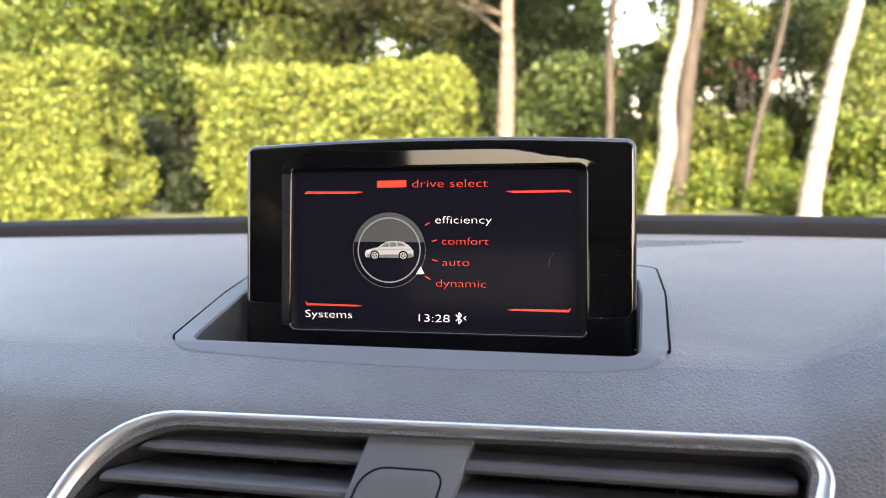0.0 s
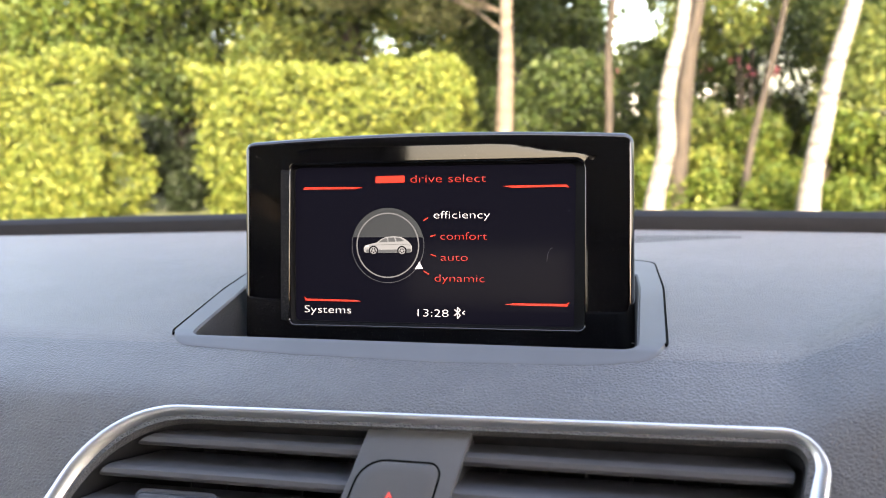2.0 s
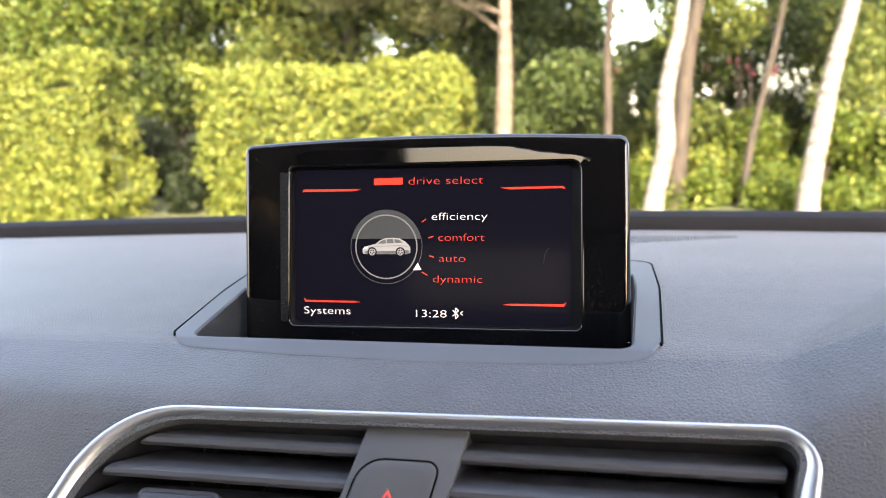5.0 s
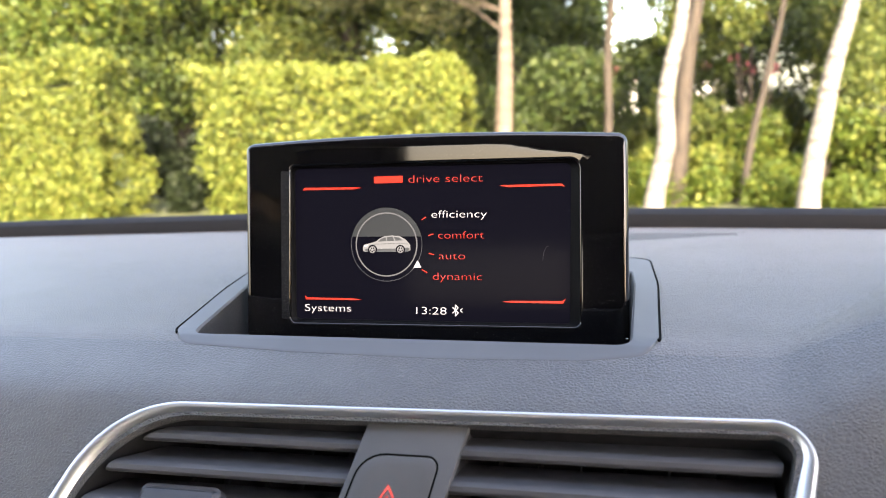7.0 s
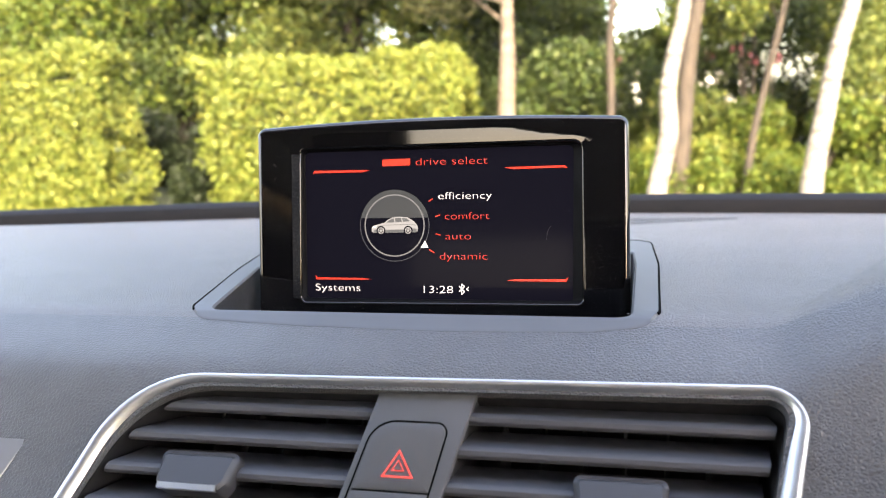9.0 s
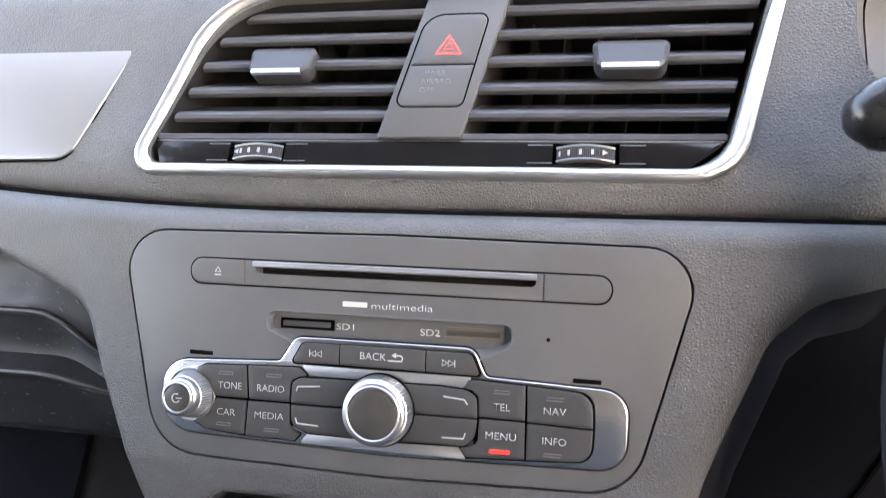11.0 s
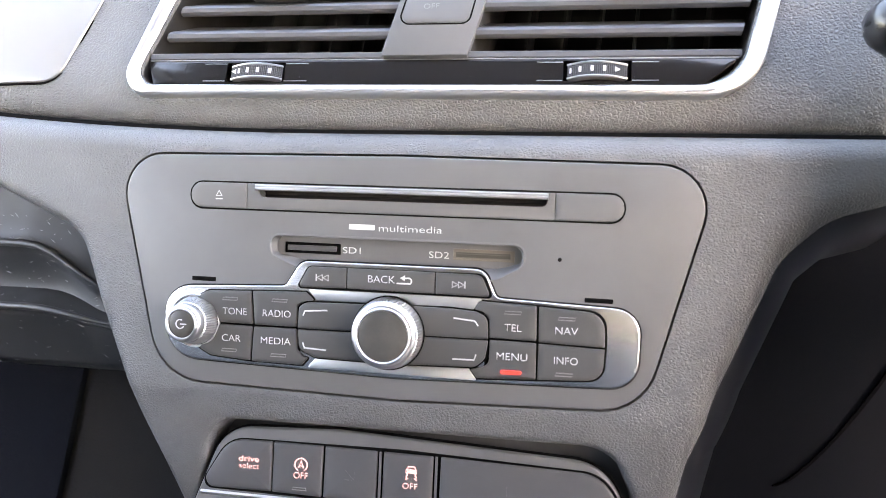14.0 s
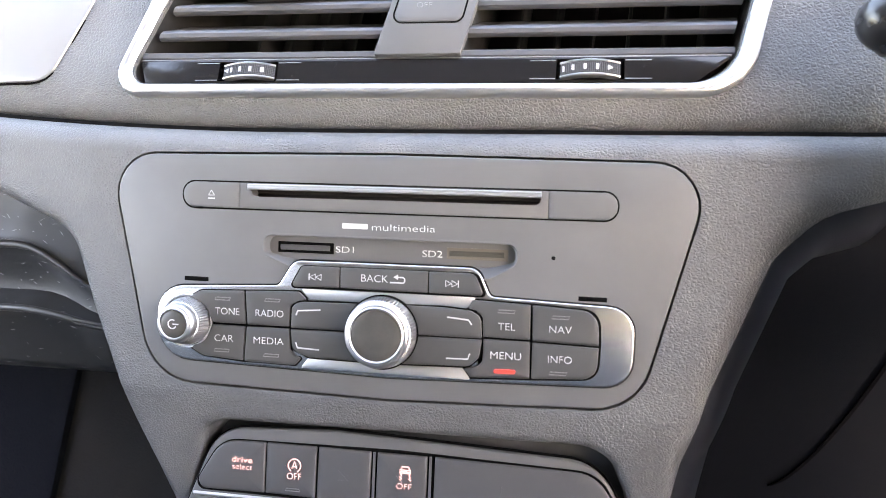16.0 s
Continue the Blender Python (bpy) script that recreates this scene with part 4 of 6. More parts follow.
for cx, w, nx, to in WHEELS:
    bm = bmesh.new()
    add_plate(bm, [(nx - 14, -33), (nx + 14, -33), (nx + 14, -43.3), (nx - 14, -43.3)], -14, -8.2)
    part("notch_back", bm, M_GAP, vents, "dark floor of the thumbwheel notch")
    wheel = new("thumbwheel")
    wheel.parent = vents
    wheel.location = (cx * MM, -39.2 * MM, 0)
    R = 24.0
    bm = bmesh.new()
    half = math.degrees(math.asin(w / R))
    n = 64
    loops = []
    for k in range(n + 1):
        a = radians(-half + 2 * half * k / n)
        rr = R - (0.2 if k % 2 else 0.0)
        loops.append([(rr * math.sin(a), dy, rr * math.cos(a) - 21.4) for dy in (-2.5, 2.5)] + [(0.6 * R * math.sin(a), dy, 0.6 * R * math.cos(a) - 21.4) for dy in (2.5, -2.5)])
    rings(bm, loops)
    part("ribbed_drum", bm, M_CAVITY, wheel, "dark ribbed drum")
    bm = bmesh.new()
    for k in range(31):
        a = radians(-half + 2 * half * (k + 0.5) / 31)
        for dy in (-1.9, -1.15, -0.4, 0.4, 1.15, 1.9):
            x, z = (R - 0.1) * math.sin(a), (R - 0.1) * math.cos(a) - 21.4
            box(bm, x - 0.2, x + 0.2, dy - 0.22, dy + 0.22, z - 0.4, z + 0.25)
    tagged(part("grip_dots", bm, M_SLAT, wheel, "fine raised grip dots", 0), kind="stuff")
    for dy in (-2.95, 2.95):
        bm = bmesh.new()
        loops = []
        for k in range(25):
            a = radians(-half + 2 * half * k / 24)
            loops.append([(rr * math.sin(a), dy + e, rr * math.cos(a) - 21.4) for rr, e in ((R - 3, -0.38), (R + 0.1, -0.38), (R + 0.35, 0), (R + 0.1, 0.38), (R - 3, 0.38))])
        rings(bm, loops)
        part("metal_rim", bm, M_RIM, wheel, "grey metal rim")
    for k, (x0, wide) in enumerate(((-7.4, 0.45), (-3.2, 0.5), (1.5, 0.6), (6.6, 0.7)) if to < 0 else ((-10.4, 0.4), (-6.7, 0.5), (-2.0, 0.6), (2.8, 0.6))):
        z = math.sqrt((R + 0.2) ** 2 - x0 * x0) - 21.4
        bm = bmesh.new()
        box(bm, x0 - wide, x0 + wide, -1.1, 1.1, z - 0.9, z + 0.12)
        part("mark", bm, M_TEXT, wheel, "white mark")
    x0 = -9.8 if to < 0 else 7.6
    z = math.sqrt((R + 0.2) ** 2 - x0 * x0) - 21.4
    bm = bmesh.new()
    add_plate(bm, [(x0 + to * 1.2, 0.0), (x0 - to * 0.8, 1.1), (x0 - to * 0.8, -1.1)], z - 0.9, z + 0.3)
    part("end_mark", bm, M_TEXT, wheel, "white pointed mark")
    for side in (-1, 1):
        bm = bmesh.new()
        for y in (-3.3, 4.75):
            x0 = nx - cx + side * 13.6
            box(bm, x0, x0 + side * 10.2, y, y + 0.28, -1.9, -1.42)
        part("guide_line", bm, M_RIM, wheel, "thin bright line")
# adjuster tabs
for x0, x1 in ((-80, -47), (76.5, 109)):
    tab = new("adjuster_tab")
    tab.parent = vents
    pts = rounded([(x0, 13.5), (x1, 13.5), (x1 - 1.5, 1.0), (x1 - 4, -2.6), (x0 + 5, -2.6), (x0 + 1.5, 1.0)], [3, 3, 4, 4, 4, 4], 4)
    bm = bmesh.new()
    rings(bm, [at_z(pts, -4), at_z(pts, 0.5), [(x * 1.0, y * 0.96, 4.0 - 0.28 * (y - 0)) for x, y in grown(pts, -0.8)],
               [(x, y, 5.2 - 0.28 * y) for x, y in grown(pts, -2.2)]])
    part("tab_body", bm, M_TAB, tab, "dark plastic tab")
    bm = bmesh.new()
    box(bm, x0 + 4.4, x1 - 5.0, -2.1, 0.1, 3.5, 5.6)
    part("tab_strip", bm, M_CHROME, tab, "bright chrome strip")
# slanted centre column with its two buttons
col = [(3.4, 42.2), (41.0, 42.2), (23.3, -31.8), (-13.4, -31.8)]
# black block in place of lit column walls: their shade is painted in
part("column_shade_core", plate(rounded(grown(col, -0.3), 0.8, 3), -40, -2.4, 0.1), M_CAVITY, vents, "dull black core, the shade on the column's sides put into its colour")
part("centre_column", plate(rounded(col, 0.8, 3), -2.6, 0.6, 0.5), M_SMOOTH, vents, "smooth grey slanted centre column")
button_line = rounded([(3.0, 29.4), (31.8, 29.4), (23.0, -17.4), (-7.2, -17.4)], [11, 4, 4, 4], 6)
bm = bmesh.new()
stroke(bm, button_line, 0.7, 0.3, 0.68, True)
stroke(bm, [(-1.6, 3.4), (26.8, 3.4)], 0.6, 0.3, 0.68)
part("button_seam", bm, M_GAP, vents, "dark seam round the buttons")
up = rounded([(3.4, 28.8), (31.2, 28.8), (26.5, 3.9), (-1.2, 3.9)], [10.5, 3.6, 0.4, 0.4], 6)
hazard = part("hazard_button", plate(up, 0.2, 0.95, 0.4, 2, 0.3), M_SMOOTH, vents, "grey hazard light button")
low = rounded([(-1.8, 2.9), (26.2, 2.9), (22.5, -16.9), (-6.6, -16.9)], [0.4, 0.4, 3.6, 3.6], 6)
airbag = part("airbag_lamp", plate(low, 0.2, 0.95, 0.4, 2, 0.3), M_SMOOTH, vents, "grey unlit indicator panel")
bm = bmesh.new()
stroke(bm, [(9.2, 8.6), (20.2, 8.6), (14.4, 18.0)], 1.3, 1.2, 1.4, True)
stroke(bm, [(12.4, 10.8), (16.9, 10.8), (14.5, 14.6)], 0.7, 1.2, 1.4, True)
part("warning_triangle", bm, M_HAZARD, hazard, "lit red double triangle", 0)
for body, x0, x1, y in (("PASS", 5.2, 14.2, -2.2), ("AIRBAG", 3.6, 17.0, -6.4), ("OFF", 3.4, 10.0, -10.6)):
    lettering("word", body, x0, x1, y, y + 2.6, 1.2, M_TEXT_DIM, airbag)

# ---- radio panel ----
radio = thing("radio_panel", AT_RADIO, "dark grey radio control panel with silver surround and knobs", "car radio")
part("panel_gap", plate(grown(FACE, 0.85), -14, -9, 0.05), M_GAP, radio, "dark gap round the panel")
TRAY = rounded([(-54.4, 11.4), (50.6, 10.6), (50.8, 2.6), (40, -3.4), (-40.5, -2.6), (-54.2, 3.4)], [4, 5, 5, 8, 8, 4], 5)
face = mesh_ob("face_plate", plate(FACE, -9, 0.55, 0.7, 3), M_PANEL)
pocket = bmesh.new()
rings(pocket, [[(x * 0.975, (3.9 + (y - 3.9) * (0.93 if y > 3.9 else 0.45)), -3.4) for x, y in TRAY], [(x, y, 0.8) for x, y in TRAY], [(x, y, 5) for x, y in TRAY]])
pocket_cutter = mesh_ob("cutter", pocket, None, 0)
mouth_cutter = cutter(rounded([(-61.0, 31.6), (59.4, 30.8), (58.4, 25.9), (-58.6, 26.7)], [0.5, 0.5, 2.4, 2.4], 4), -6, 5, pose(0, 0, 0))
cut(face, [pocket_cutter, mouth_cutter])
face.parent = radio
tagged(face, "matt dark grey face plate")


def shape(name, corners, radii, z0, z1, mat, parent, label="", edge=0.2, crown=0.0, n=4):
    return part(name, plate(rounded(corners, radii, n), z0, z1, edge, 2, crown), mat, parent, label)


# disc slot
bm = bmesh.new()
stroke(bm, rounded([(-90.1, 32.8), (88.2, 31.6), (88.2, 20.4), (-90.1, 21.6)], 5.2, 5), 0.7, 0.3, 0.62, True)
part("slot_gap", bm, M_GAP, radio, "dark seam")
eject = shape("eject_button", [(-89.8, 32.5), (-65.1, 32.3), (-65.1, 21.8), (-89.8, 22.0)], [5, 0.4, 0.4, 5], 0.4, 1.1, M_PANEL, radio, "grey eject button", 0.35, 0.15)
bezel = mesh_ob("slot_bezel", plate(rounded([(-64.5, 32.3), (61.6, 31.4), (61.6, 20.8), (-64.5, 21.8)], 0.4, 4), 0.4, 0.85, 0.2), M_PANEL)
cut(bezel, [cutter(rounded([(-61.2, 31.8), (59.6, 31.0), (58.6, 25.8), (-58.8, 26.6)], [0.5, 0.5, 2.4, 2.4], 4), -6, 5, pose(0, 0, 0))])
bezel.parent = radio
tagged(bezel, "grey slot bezel")
shape("blank_cover", [(62.2, 31.4), (87.9, 31.2), (87.9, 20.8), (62.2, 20.8)], [0.4, 5, 5, 0.4], 0.4, 1.1, M_PANEL, radio, "blank grey cover", 0.35, 0.15)
bm = bmesh.new()
rings(bm, [[(x, y + 0.0067 * -(x + 61), z) for y, z in ((33, -6.5), (33, -5.6), (28.2, -5.6), (26.2, -0.6), (25.6, -0.6), (25.6, -6.5))] for x in (-60.5, 58.9)])
part("slot_lining", bm, M_SLOT, bezel, "dark lining of the disc slot")
bm = bmesh.new()
rings(bm, [[(x, y0 + dy, z) for dy, z in ((-0.9, 0.6), (-0.9, 1.5), (-0.5, 2.0), (0.3, 2.0), (0.5, 1.8), (0.7, 2.0), (1.2, 2.0), (1.6, 1.4), (1.6, 0.6))] for x, y0 in ((-61, 30.4), (-20, 30.2), (20, 29.9), (59.2, 29.6))])
part("slot_trim", bm, M_CHROME, bezel, "bright metal slot trim")
bm = bmesh.new()
stroke(bm, [(-78.4, 26.9), (-75.8, 26.9), (-77.1, 29.0)], 0.35, 1.2, 1.36, True)
box(bm, -78.6, -75.6, 25.4, 25.85, 1.2, 1.36)
part("eject_mark", bm, M_TEXT, eject, smooth=0)
# the maker's word as a plain bar, then the readable one
bm = bmesh.new()
add_plate(bm, rounded([(-20.6, 14.7), (-9.9, 14.6), (-9.9, 16.7), (-20.6, 16.8)], 0.3, 2), 0.5, 0.62)
part("maker_bar", bm, M_TEXT, radio, "plain white bar", smooth=0)
lettering("word", "multimedia", -8.1, 17.8, 14.2, 17.0, 0.58, M_TEXT, radio, -0.001)
# memory card tray
part("tray_rim", rim(TRAY, [(0.7, 0.4), (0.6, 0.62), (0.0, 0.72), (-0.5, 0.4)]), M_PANEL, radio, "moulded edge of the card tray")
for x0, x1, yc, text in ((-49.1, -25.2, 6.3, "black card slot"), (22.1, 46.6, 6.0, "dusty card slot")):
    bm = bmesh.new()
    stroke(bm, [(x0, yc - 2.0), (x1, yc - 2.2), (x1, yc + 1.8), (x0, yc + 2.0)], 0.5, -3.45, -2.9, True)
    add_plate(bm, [(x0, yc - 2.0), (x1, yc - 2.2), (x1, yc + 1.8), (x0, yc + 2.0)], -3.45, -3.2)
    slot = part("card_slot", bm, M_GAP if x0 < 0 else M_SDBRASS, radio, text)
    bm = bmesh.new()
    rings(bm, [[(x, yc + dy - 0.004 * (x - x0), z) for dy, z in ((-1.2, -3.3), (-1.1, -2.9), (0.2, -2.75), (0.4, -2.95), (0.9, -2.95), (1.1, -3.3))] for x in (x0 + 1.0, x1 - 1.6)])
    part("flap", bm, M_SWITCH if x0 < 0 else M_TRAYFLAP, slot)
lettering("word", "SD1", -24.3, -16.6, 4.6, 7.3, -3.3, M_TEXT, radio, 0.006)
lettering("word", "SD2", 12.0, 20.2, 4.1, 6.9, -3.3, M_TEXT, radio, 0.006)
for x0, y0 in ((-89.2, -8.3), (74.4, -9.6)):
    shape("tool_slot", [(x0, y0 + 1.0), (x0 + 10.8, y0 + 0.9), (x0 + 10.8, y0 - 0.9), (x0, y0 - 0.8)], 0.3, 0.5, 0.66, M_GAP, radio, "small black removal slot", 0.03)
bm = bmesh.new()
turned(bm, [(0.8, 0.5), (0.8, 0.65), (0.3, 0.7)], 64.4, 5.7, 12)
part("fleck", bm, M_GAP, radio, "dark fleck")
# silver surround
SURROUND = rounded([(-101, -11.6), (-47.0, -9.4), (-40.4, 1.2), (35.6, 0.9), (40.6, -10.2), (96, -12.4), (95.6, -43.0), (0, -45.0), (-101, -42.2)],
                   [12, 3, 6, 6, 3, 10, 11, 0, 15], 6)
part("surround_gap", plate(grown(SURROUND, 0.5), 0.3, 0.62, 0.03), M_GAP, radio, "dark seam")
part("silver_surround", plate(SURROUND, 0.3, 1.9, 0.8, 3), M_CHROMEPAINT, radio, "satin silver surround")


def key(name, corners, radii, label, height=3.0, crown=0.12):
    return part(name, plate(rounded(corners, radii, 5), 1.7, height, 0.45, 2, crown), M_BUTTON, radio, label)


# upper keys
part("key_well", plate(rounded([(-42.4, -10.2), (-37.2, -0.6), (35.6, -0.9), (39.4, -10.6)], [1.5, 3, 4, 1.5], 5), 1.6, 2.05, 0.1), M_GAP, radio, "dark key well")
prev = key("back_key", [(-41.4, -9.6), (-36.6, -1.0), (-20.8, -1.0), (-20.8, -9.3)], [1.2, 2.4, 0.4, 0.4], "dark grey skip-back key", 2.7)
back = key("return_key", [(-20.3, -1.0), (15.7, -1.2), (15.7, -9.7), (-20.3, -9.3)], 0.4, "dark grey return key", 2.7)
skip = key("forward_key", [(16.2, -1.2), (34.4, -1.4), (38.2, -10.0), (16.2, -9.7)], [0.4, 3.4, 1.2, 0.4], "dark grey skip-forward key", 2.7)
lettering("word", "BACK", -11.4, -0.4, -6.3, -3.2, 3.05, M_TEXT, back)
bm = bmesh.new()
stroke(bm, [(0.4, -6.2), (6.0, -6.2), (6.4, -5.6), (6.4, -4.6), (5.8, -4.0), (3.2, -4.0)], 0.55, 3.0, 3.12)
add_plate(bm, [(1.8, -4.0), (3.7, -2.9), (3.7, -5.1)], 3.0, 3.12)
part("return_mark", bm, M_TEXT, back, smooth=0)
for keyob, cx, cy, s in ((prev, -30.7, -5.3, -1), (skip, 25.4, -5.6, 1)):
    bm = bmesh.new()
    for o in (-1.3, 1.2):
        stroke(bm, [(cx + s * (o - 1.2), cy - 1.2), (cx + s * (o - 1.2), cy + 1.2), (cx + s * (o + 1.1), cy)], 0.4, 3.0, 3.12, True)
    box(bm, cx + s * 2.6 - 0.2, cx + s * 2.6 + 0.2, cy - 1.4, cy + 1.4, 3.0, 3.12)
    part("skip_mark", bm, M_TEXT, keyob, smooth=0)
# left key block
LEFT_WELL = [(-87.2, -15.8), (-80.7, -12.3), (-37.5, -11.0), (-32.6, -15.3), (-40, -16), (-40, -38), (-35.0, -38.4), (-38.6, -42.4), (-62, -42.0), (-79.7, -40.6), (-86.8, -36.8), (-77, -33), (-77, -19)]
part("key_well", plate(rounded(LEFT_WELL, [1, 5, 1, 1, 1, 1, 1, 1, 0, 4, 1, 6, 6], 5), 1.6, 2.05, 0.1), M_GAP, radio, "dark key well")
tone = key("tone_key", [(-86.0, -15.6), (-80.5, -12.9), (-61.7, -12.3), (-60.6, -26.0), (-75.4, -26.0), (-78.5, -19.0)], [1, 5, 0.5, 0.5, 0.5, 6], "dark grey key")
radio_key = key("radio_key", [(-60.8, -12.2), (-37.8, -11.6), (-33.9, -14.9), (-38.5, -15.3), (-41.2, -17.6), (-41.5, -26.1), (-59.8, -26.1)], [0.5, 0.5, 0.5, 1, 2, 0.5, 0.5], "dark grey key")
car_key = key("car_key", [(-75.4, -26.8), (-60.9, -27.1), (-61.7, -41.3), (-79.4, -40.0), (-85.6, -36.8), (-78.5, -34.0)], [0.5, 0.5, 0.5, 4, 1, 6], "dark grey key")
media = key("media_key", [(-60.1, -27.1), (-41.5, -27.0), (-41.0, -35.6), (-38.6, -38.2), (-36.2, -38.7), (-39.0, -41.8), (-61.0, -41.5)], [0.5, 0.5, 2, 1, 0.5, 0.5, 0.5], "dark grey key")
# right key block
RIGHT_WELL = [(33.0, -11.0), (57, -12.0), (83.0, -13.5), (83.6, -26), (83.0, -40.7), (57, -42.1), (33.2, -43.0), (29.4, -38.5), (36.4, -38.0), (36.4, -16.6), (30.6, -15.4)]
part("key_well", plate(rounded(RIGHT_WELL, [1, 0, 7.5, 0, 6.5, 0, 1, 1, 1, 1, 1], 5), 1.6, 2.05, 0.1), M_GAP, radio, "dark key well")
tel = key("telephone_key", [(33.6, -11.7), (56.3, -12.6), (56.5, -26.2), (38.3, -25.9), (38.0, -18.4), (35.6, -15.8), (31.8, -15.0)], [0.5, 0.5, 0.5, 0.5, 2, 2, 0.5], "dark grey key")
nav = key("navigation_key", [(57.2, -12.7), (82.2, -14.2), (82.6, -27.2), (57.5, -26.5)], [0.5, 7, 0.5, 0.5], "dark grey key")
menu = key("menu_key", [(38.5, -26.8), (56.5, -27.0), (56.7, -41.3), (33.6, -42.2), (30.8, -38.9), (36.0, -38.0), (38.3, -35.6)], [0.5, 0.5, 0.5, 0.8, 0.5, 2, 2], "dark grey key with a red light")
info = key("information_key", [(57.5, -27.2), (82.6, -28.0), (82.2, -40.0), (57.4, -41.3)], [0.5, 0.5, 6, 0.5], "dark grey key")
for keyob, body, x0, x1, y in ((tone, "TONE", -73.8, -63.1, -22.4), (radio_key, "RADIO", -56.0, -43.9, -22.4), (car_key, "CAR", -74.0, -65.7, -33.7),
                               (media, "MEDIA", -56.7, -43.7, -33.8), (tel, "TEL", 44.1, 50.7, -22.8), (nav, "NAV", 63.8, 72.3, -22.9),
                               (menu, "MENU", 41.4, 53.3, -34.2), (info, "INFO", 63.7, 72.7, -34.5)):
    lettering("word", body, x0, x1, y, y + 3.0, 3.35, M_TEXT, keyob, -0.002)
for keyob, cx, cy in ((tone, -70.6, -15.9), (radio_key, -48.8, -15.6), (car_key, -70.8, -37.5), (media, -49.0, -38.4), (tel, 47.2, -15.6), (nav, 68.0, -16.9), (info, 67.6, -38.6)):
    bm = bmesh.new()
    stroke(bm, [(cx - 3.4, cy - 0.55), (cx + 3.0, cy - 0.55), (cx + 3.4, cy + 0.55), (cx - 3.0, cy + 0.55)], 0.28, 3.1, 3.42, True)
    part("lamp_outline", bm, M_TEXT_DIM, keyob, smooth=0)
bm = bmesh.new()
add_plate(bm, rounded([(42.8, -39.7), (51.0, -39.6), (51.4, -38.2), (43.2, -38.3)], 0.5, 3), 3.1, 3.5)
part("lamp", bm, M_LED, menu, "lit red lamp", 0)
# polished bands above and below the soft keys
for pts in ([(-37.3, -10.3), (35.2, -10.7), (31.4, -15.2), (-33.2, -14.6)], [(-33.6, -38.9), (30.4, -38.8), (33.8, -43.4), (-36.6, -42.9)]):
    part("polished_band", plate(rounded(pts, 0.5, 3), 1.7, 2.35, 0.3, 2), M_BAND, radio, "polished silver band")
# four soft keys round the main knob
part("key_well", plate(rounded([(-41.2, -17.0), (-36.5, -15.0), (22, -14.4), (33, -15.2), (37.8, -17.6), (38.4, -27), (37.4, -34.6), (33, -38.6), (0, -39.4), (-33, -38.9), (-40.6, -35.6), (-41.4, -27)], [2, 4, 8, 3, 4, 0, 4, 4, 0, 4, 4, 0], 4), 1.6, 2.45, 0.1), M_GAP, radio, "dark key well")
for pts, radii, mark in (([(-40.4, -17.4), (-36.8, -15.7), (-4, -15.2), (-4, -26.4), (-40.7, -26.5)], [3, 4, 0.5, 0.5, 0.5], [(-38.3, -21.0), (-37.6, -19.2), (-28.0, -18.5)]),
                         ([(-40.7, -27.1), (-4, -27.0), (-4, -38.8), (-33, -38.2), (-40.0, -35.4)], [0.5, 0.5, 0.5, 5, 4], [(-38.3, -32.2), (-37.5, -34.4), (-28.3, -34.8)]),
                         ([(0, -15.0), (22, -15.1), (33, -15.9), (37.2, -18.0), (37.8, -26.5), (0, -26.5)], [0.5, 8, 3, 4, 0.5, 0.5], [(24.0, -18.7), (32.5, -19.5), (33.8, -21.3)]),
                         ([(0, -27.1), (37.8, -27.1), (36.8, -34.4), (33, -37.9), (0, -38.6)], [0.5, 0.5, 4, 4, 0.5], [(24.0, -35.0), (32.6, -34.9), (33.3, -32.7)])):
    soft = key("soft_key", pts, radii, "dark grey convex soft key", 3.6, 0.3)
    bm = bmesh.new()
    stroke(bm, mark, 0.5, 3.6, 4.05)
    part("corner_mark", bm, M_TEXT, soft, smooth=0)
# main knob
knob = new("main_knob")
knob.parent = radio
KX, KY = -2.4, -26.2
bm = bmesh.new()
turned(bm, [(15.0, 1.5), (15.0, 4.1), (14.3, 4.15), (14.0, 3.0)], KX, KY, 64)
part("knob_gap", bm, M_GAP, knob, "dark gap round the knob")
bm = bmesh.new()
turned(bm, [(14.45, 3.4), (14.3, 5.0), (13.35, 9.9), (12.9, 10.3)], KX, KY, 288, lambda i, k: (-0.16, 0.10, 0.12, -0.08)[i % 4])
part("knurled_ring", bm, M_KNURL, knob, "finely knurled silver ring", 0)
bm = bmesh.new()
turned(bm, [(12.7, 9.8), (12.95, 10.4), (13.0, 11.2), (12.75, 11.9), (12.2, 12.45), (11.5, 12.75), (11.25, 12.7)], KX, KY, 96)
part("bright_ring", bm, M_KNOB, knob, "smooth satin metal ring")
bm = bmesh.new()
turned(bm, [(11.3, 12.5), (11.2, 13.0), (10.9, 13.3), (10.5, 13.35), (10.2, 13.1), (10.1, 12.6)], KX, KY, 96)
part("inner_ring", bm, M_KNOB, knob, "thin polished ring")
bm = bmesh.new()
turned(bm, [(10.2, 11.5), (10.15, 12.6), (9.9, 12.8), (7, 12.9), (4, 12.97), (1, 13.0)], KX, KY, 96)
part("cap", bm, M_CAP, knob, "dark matt cap")
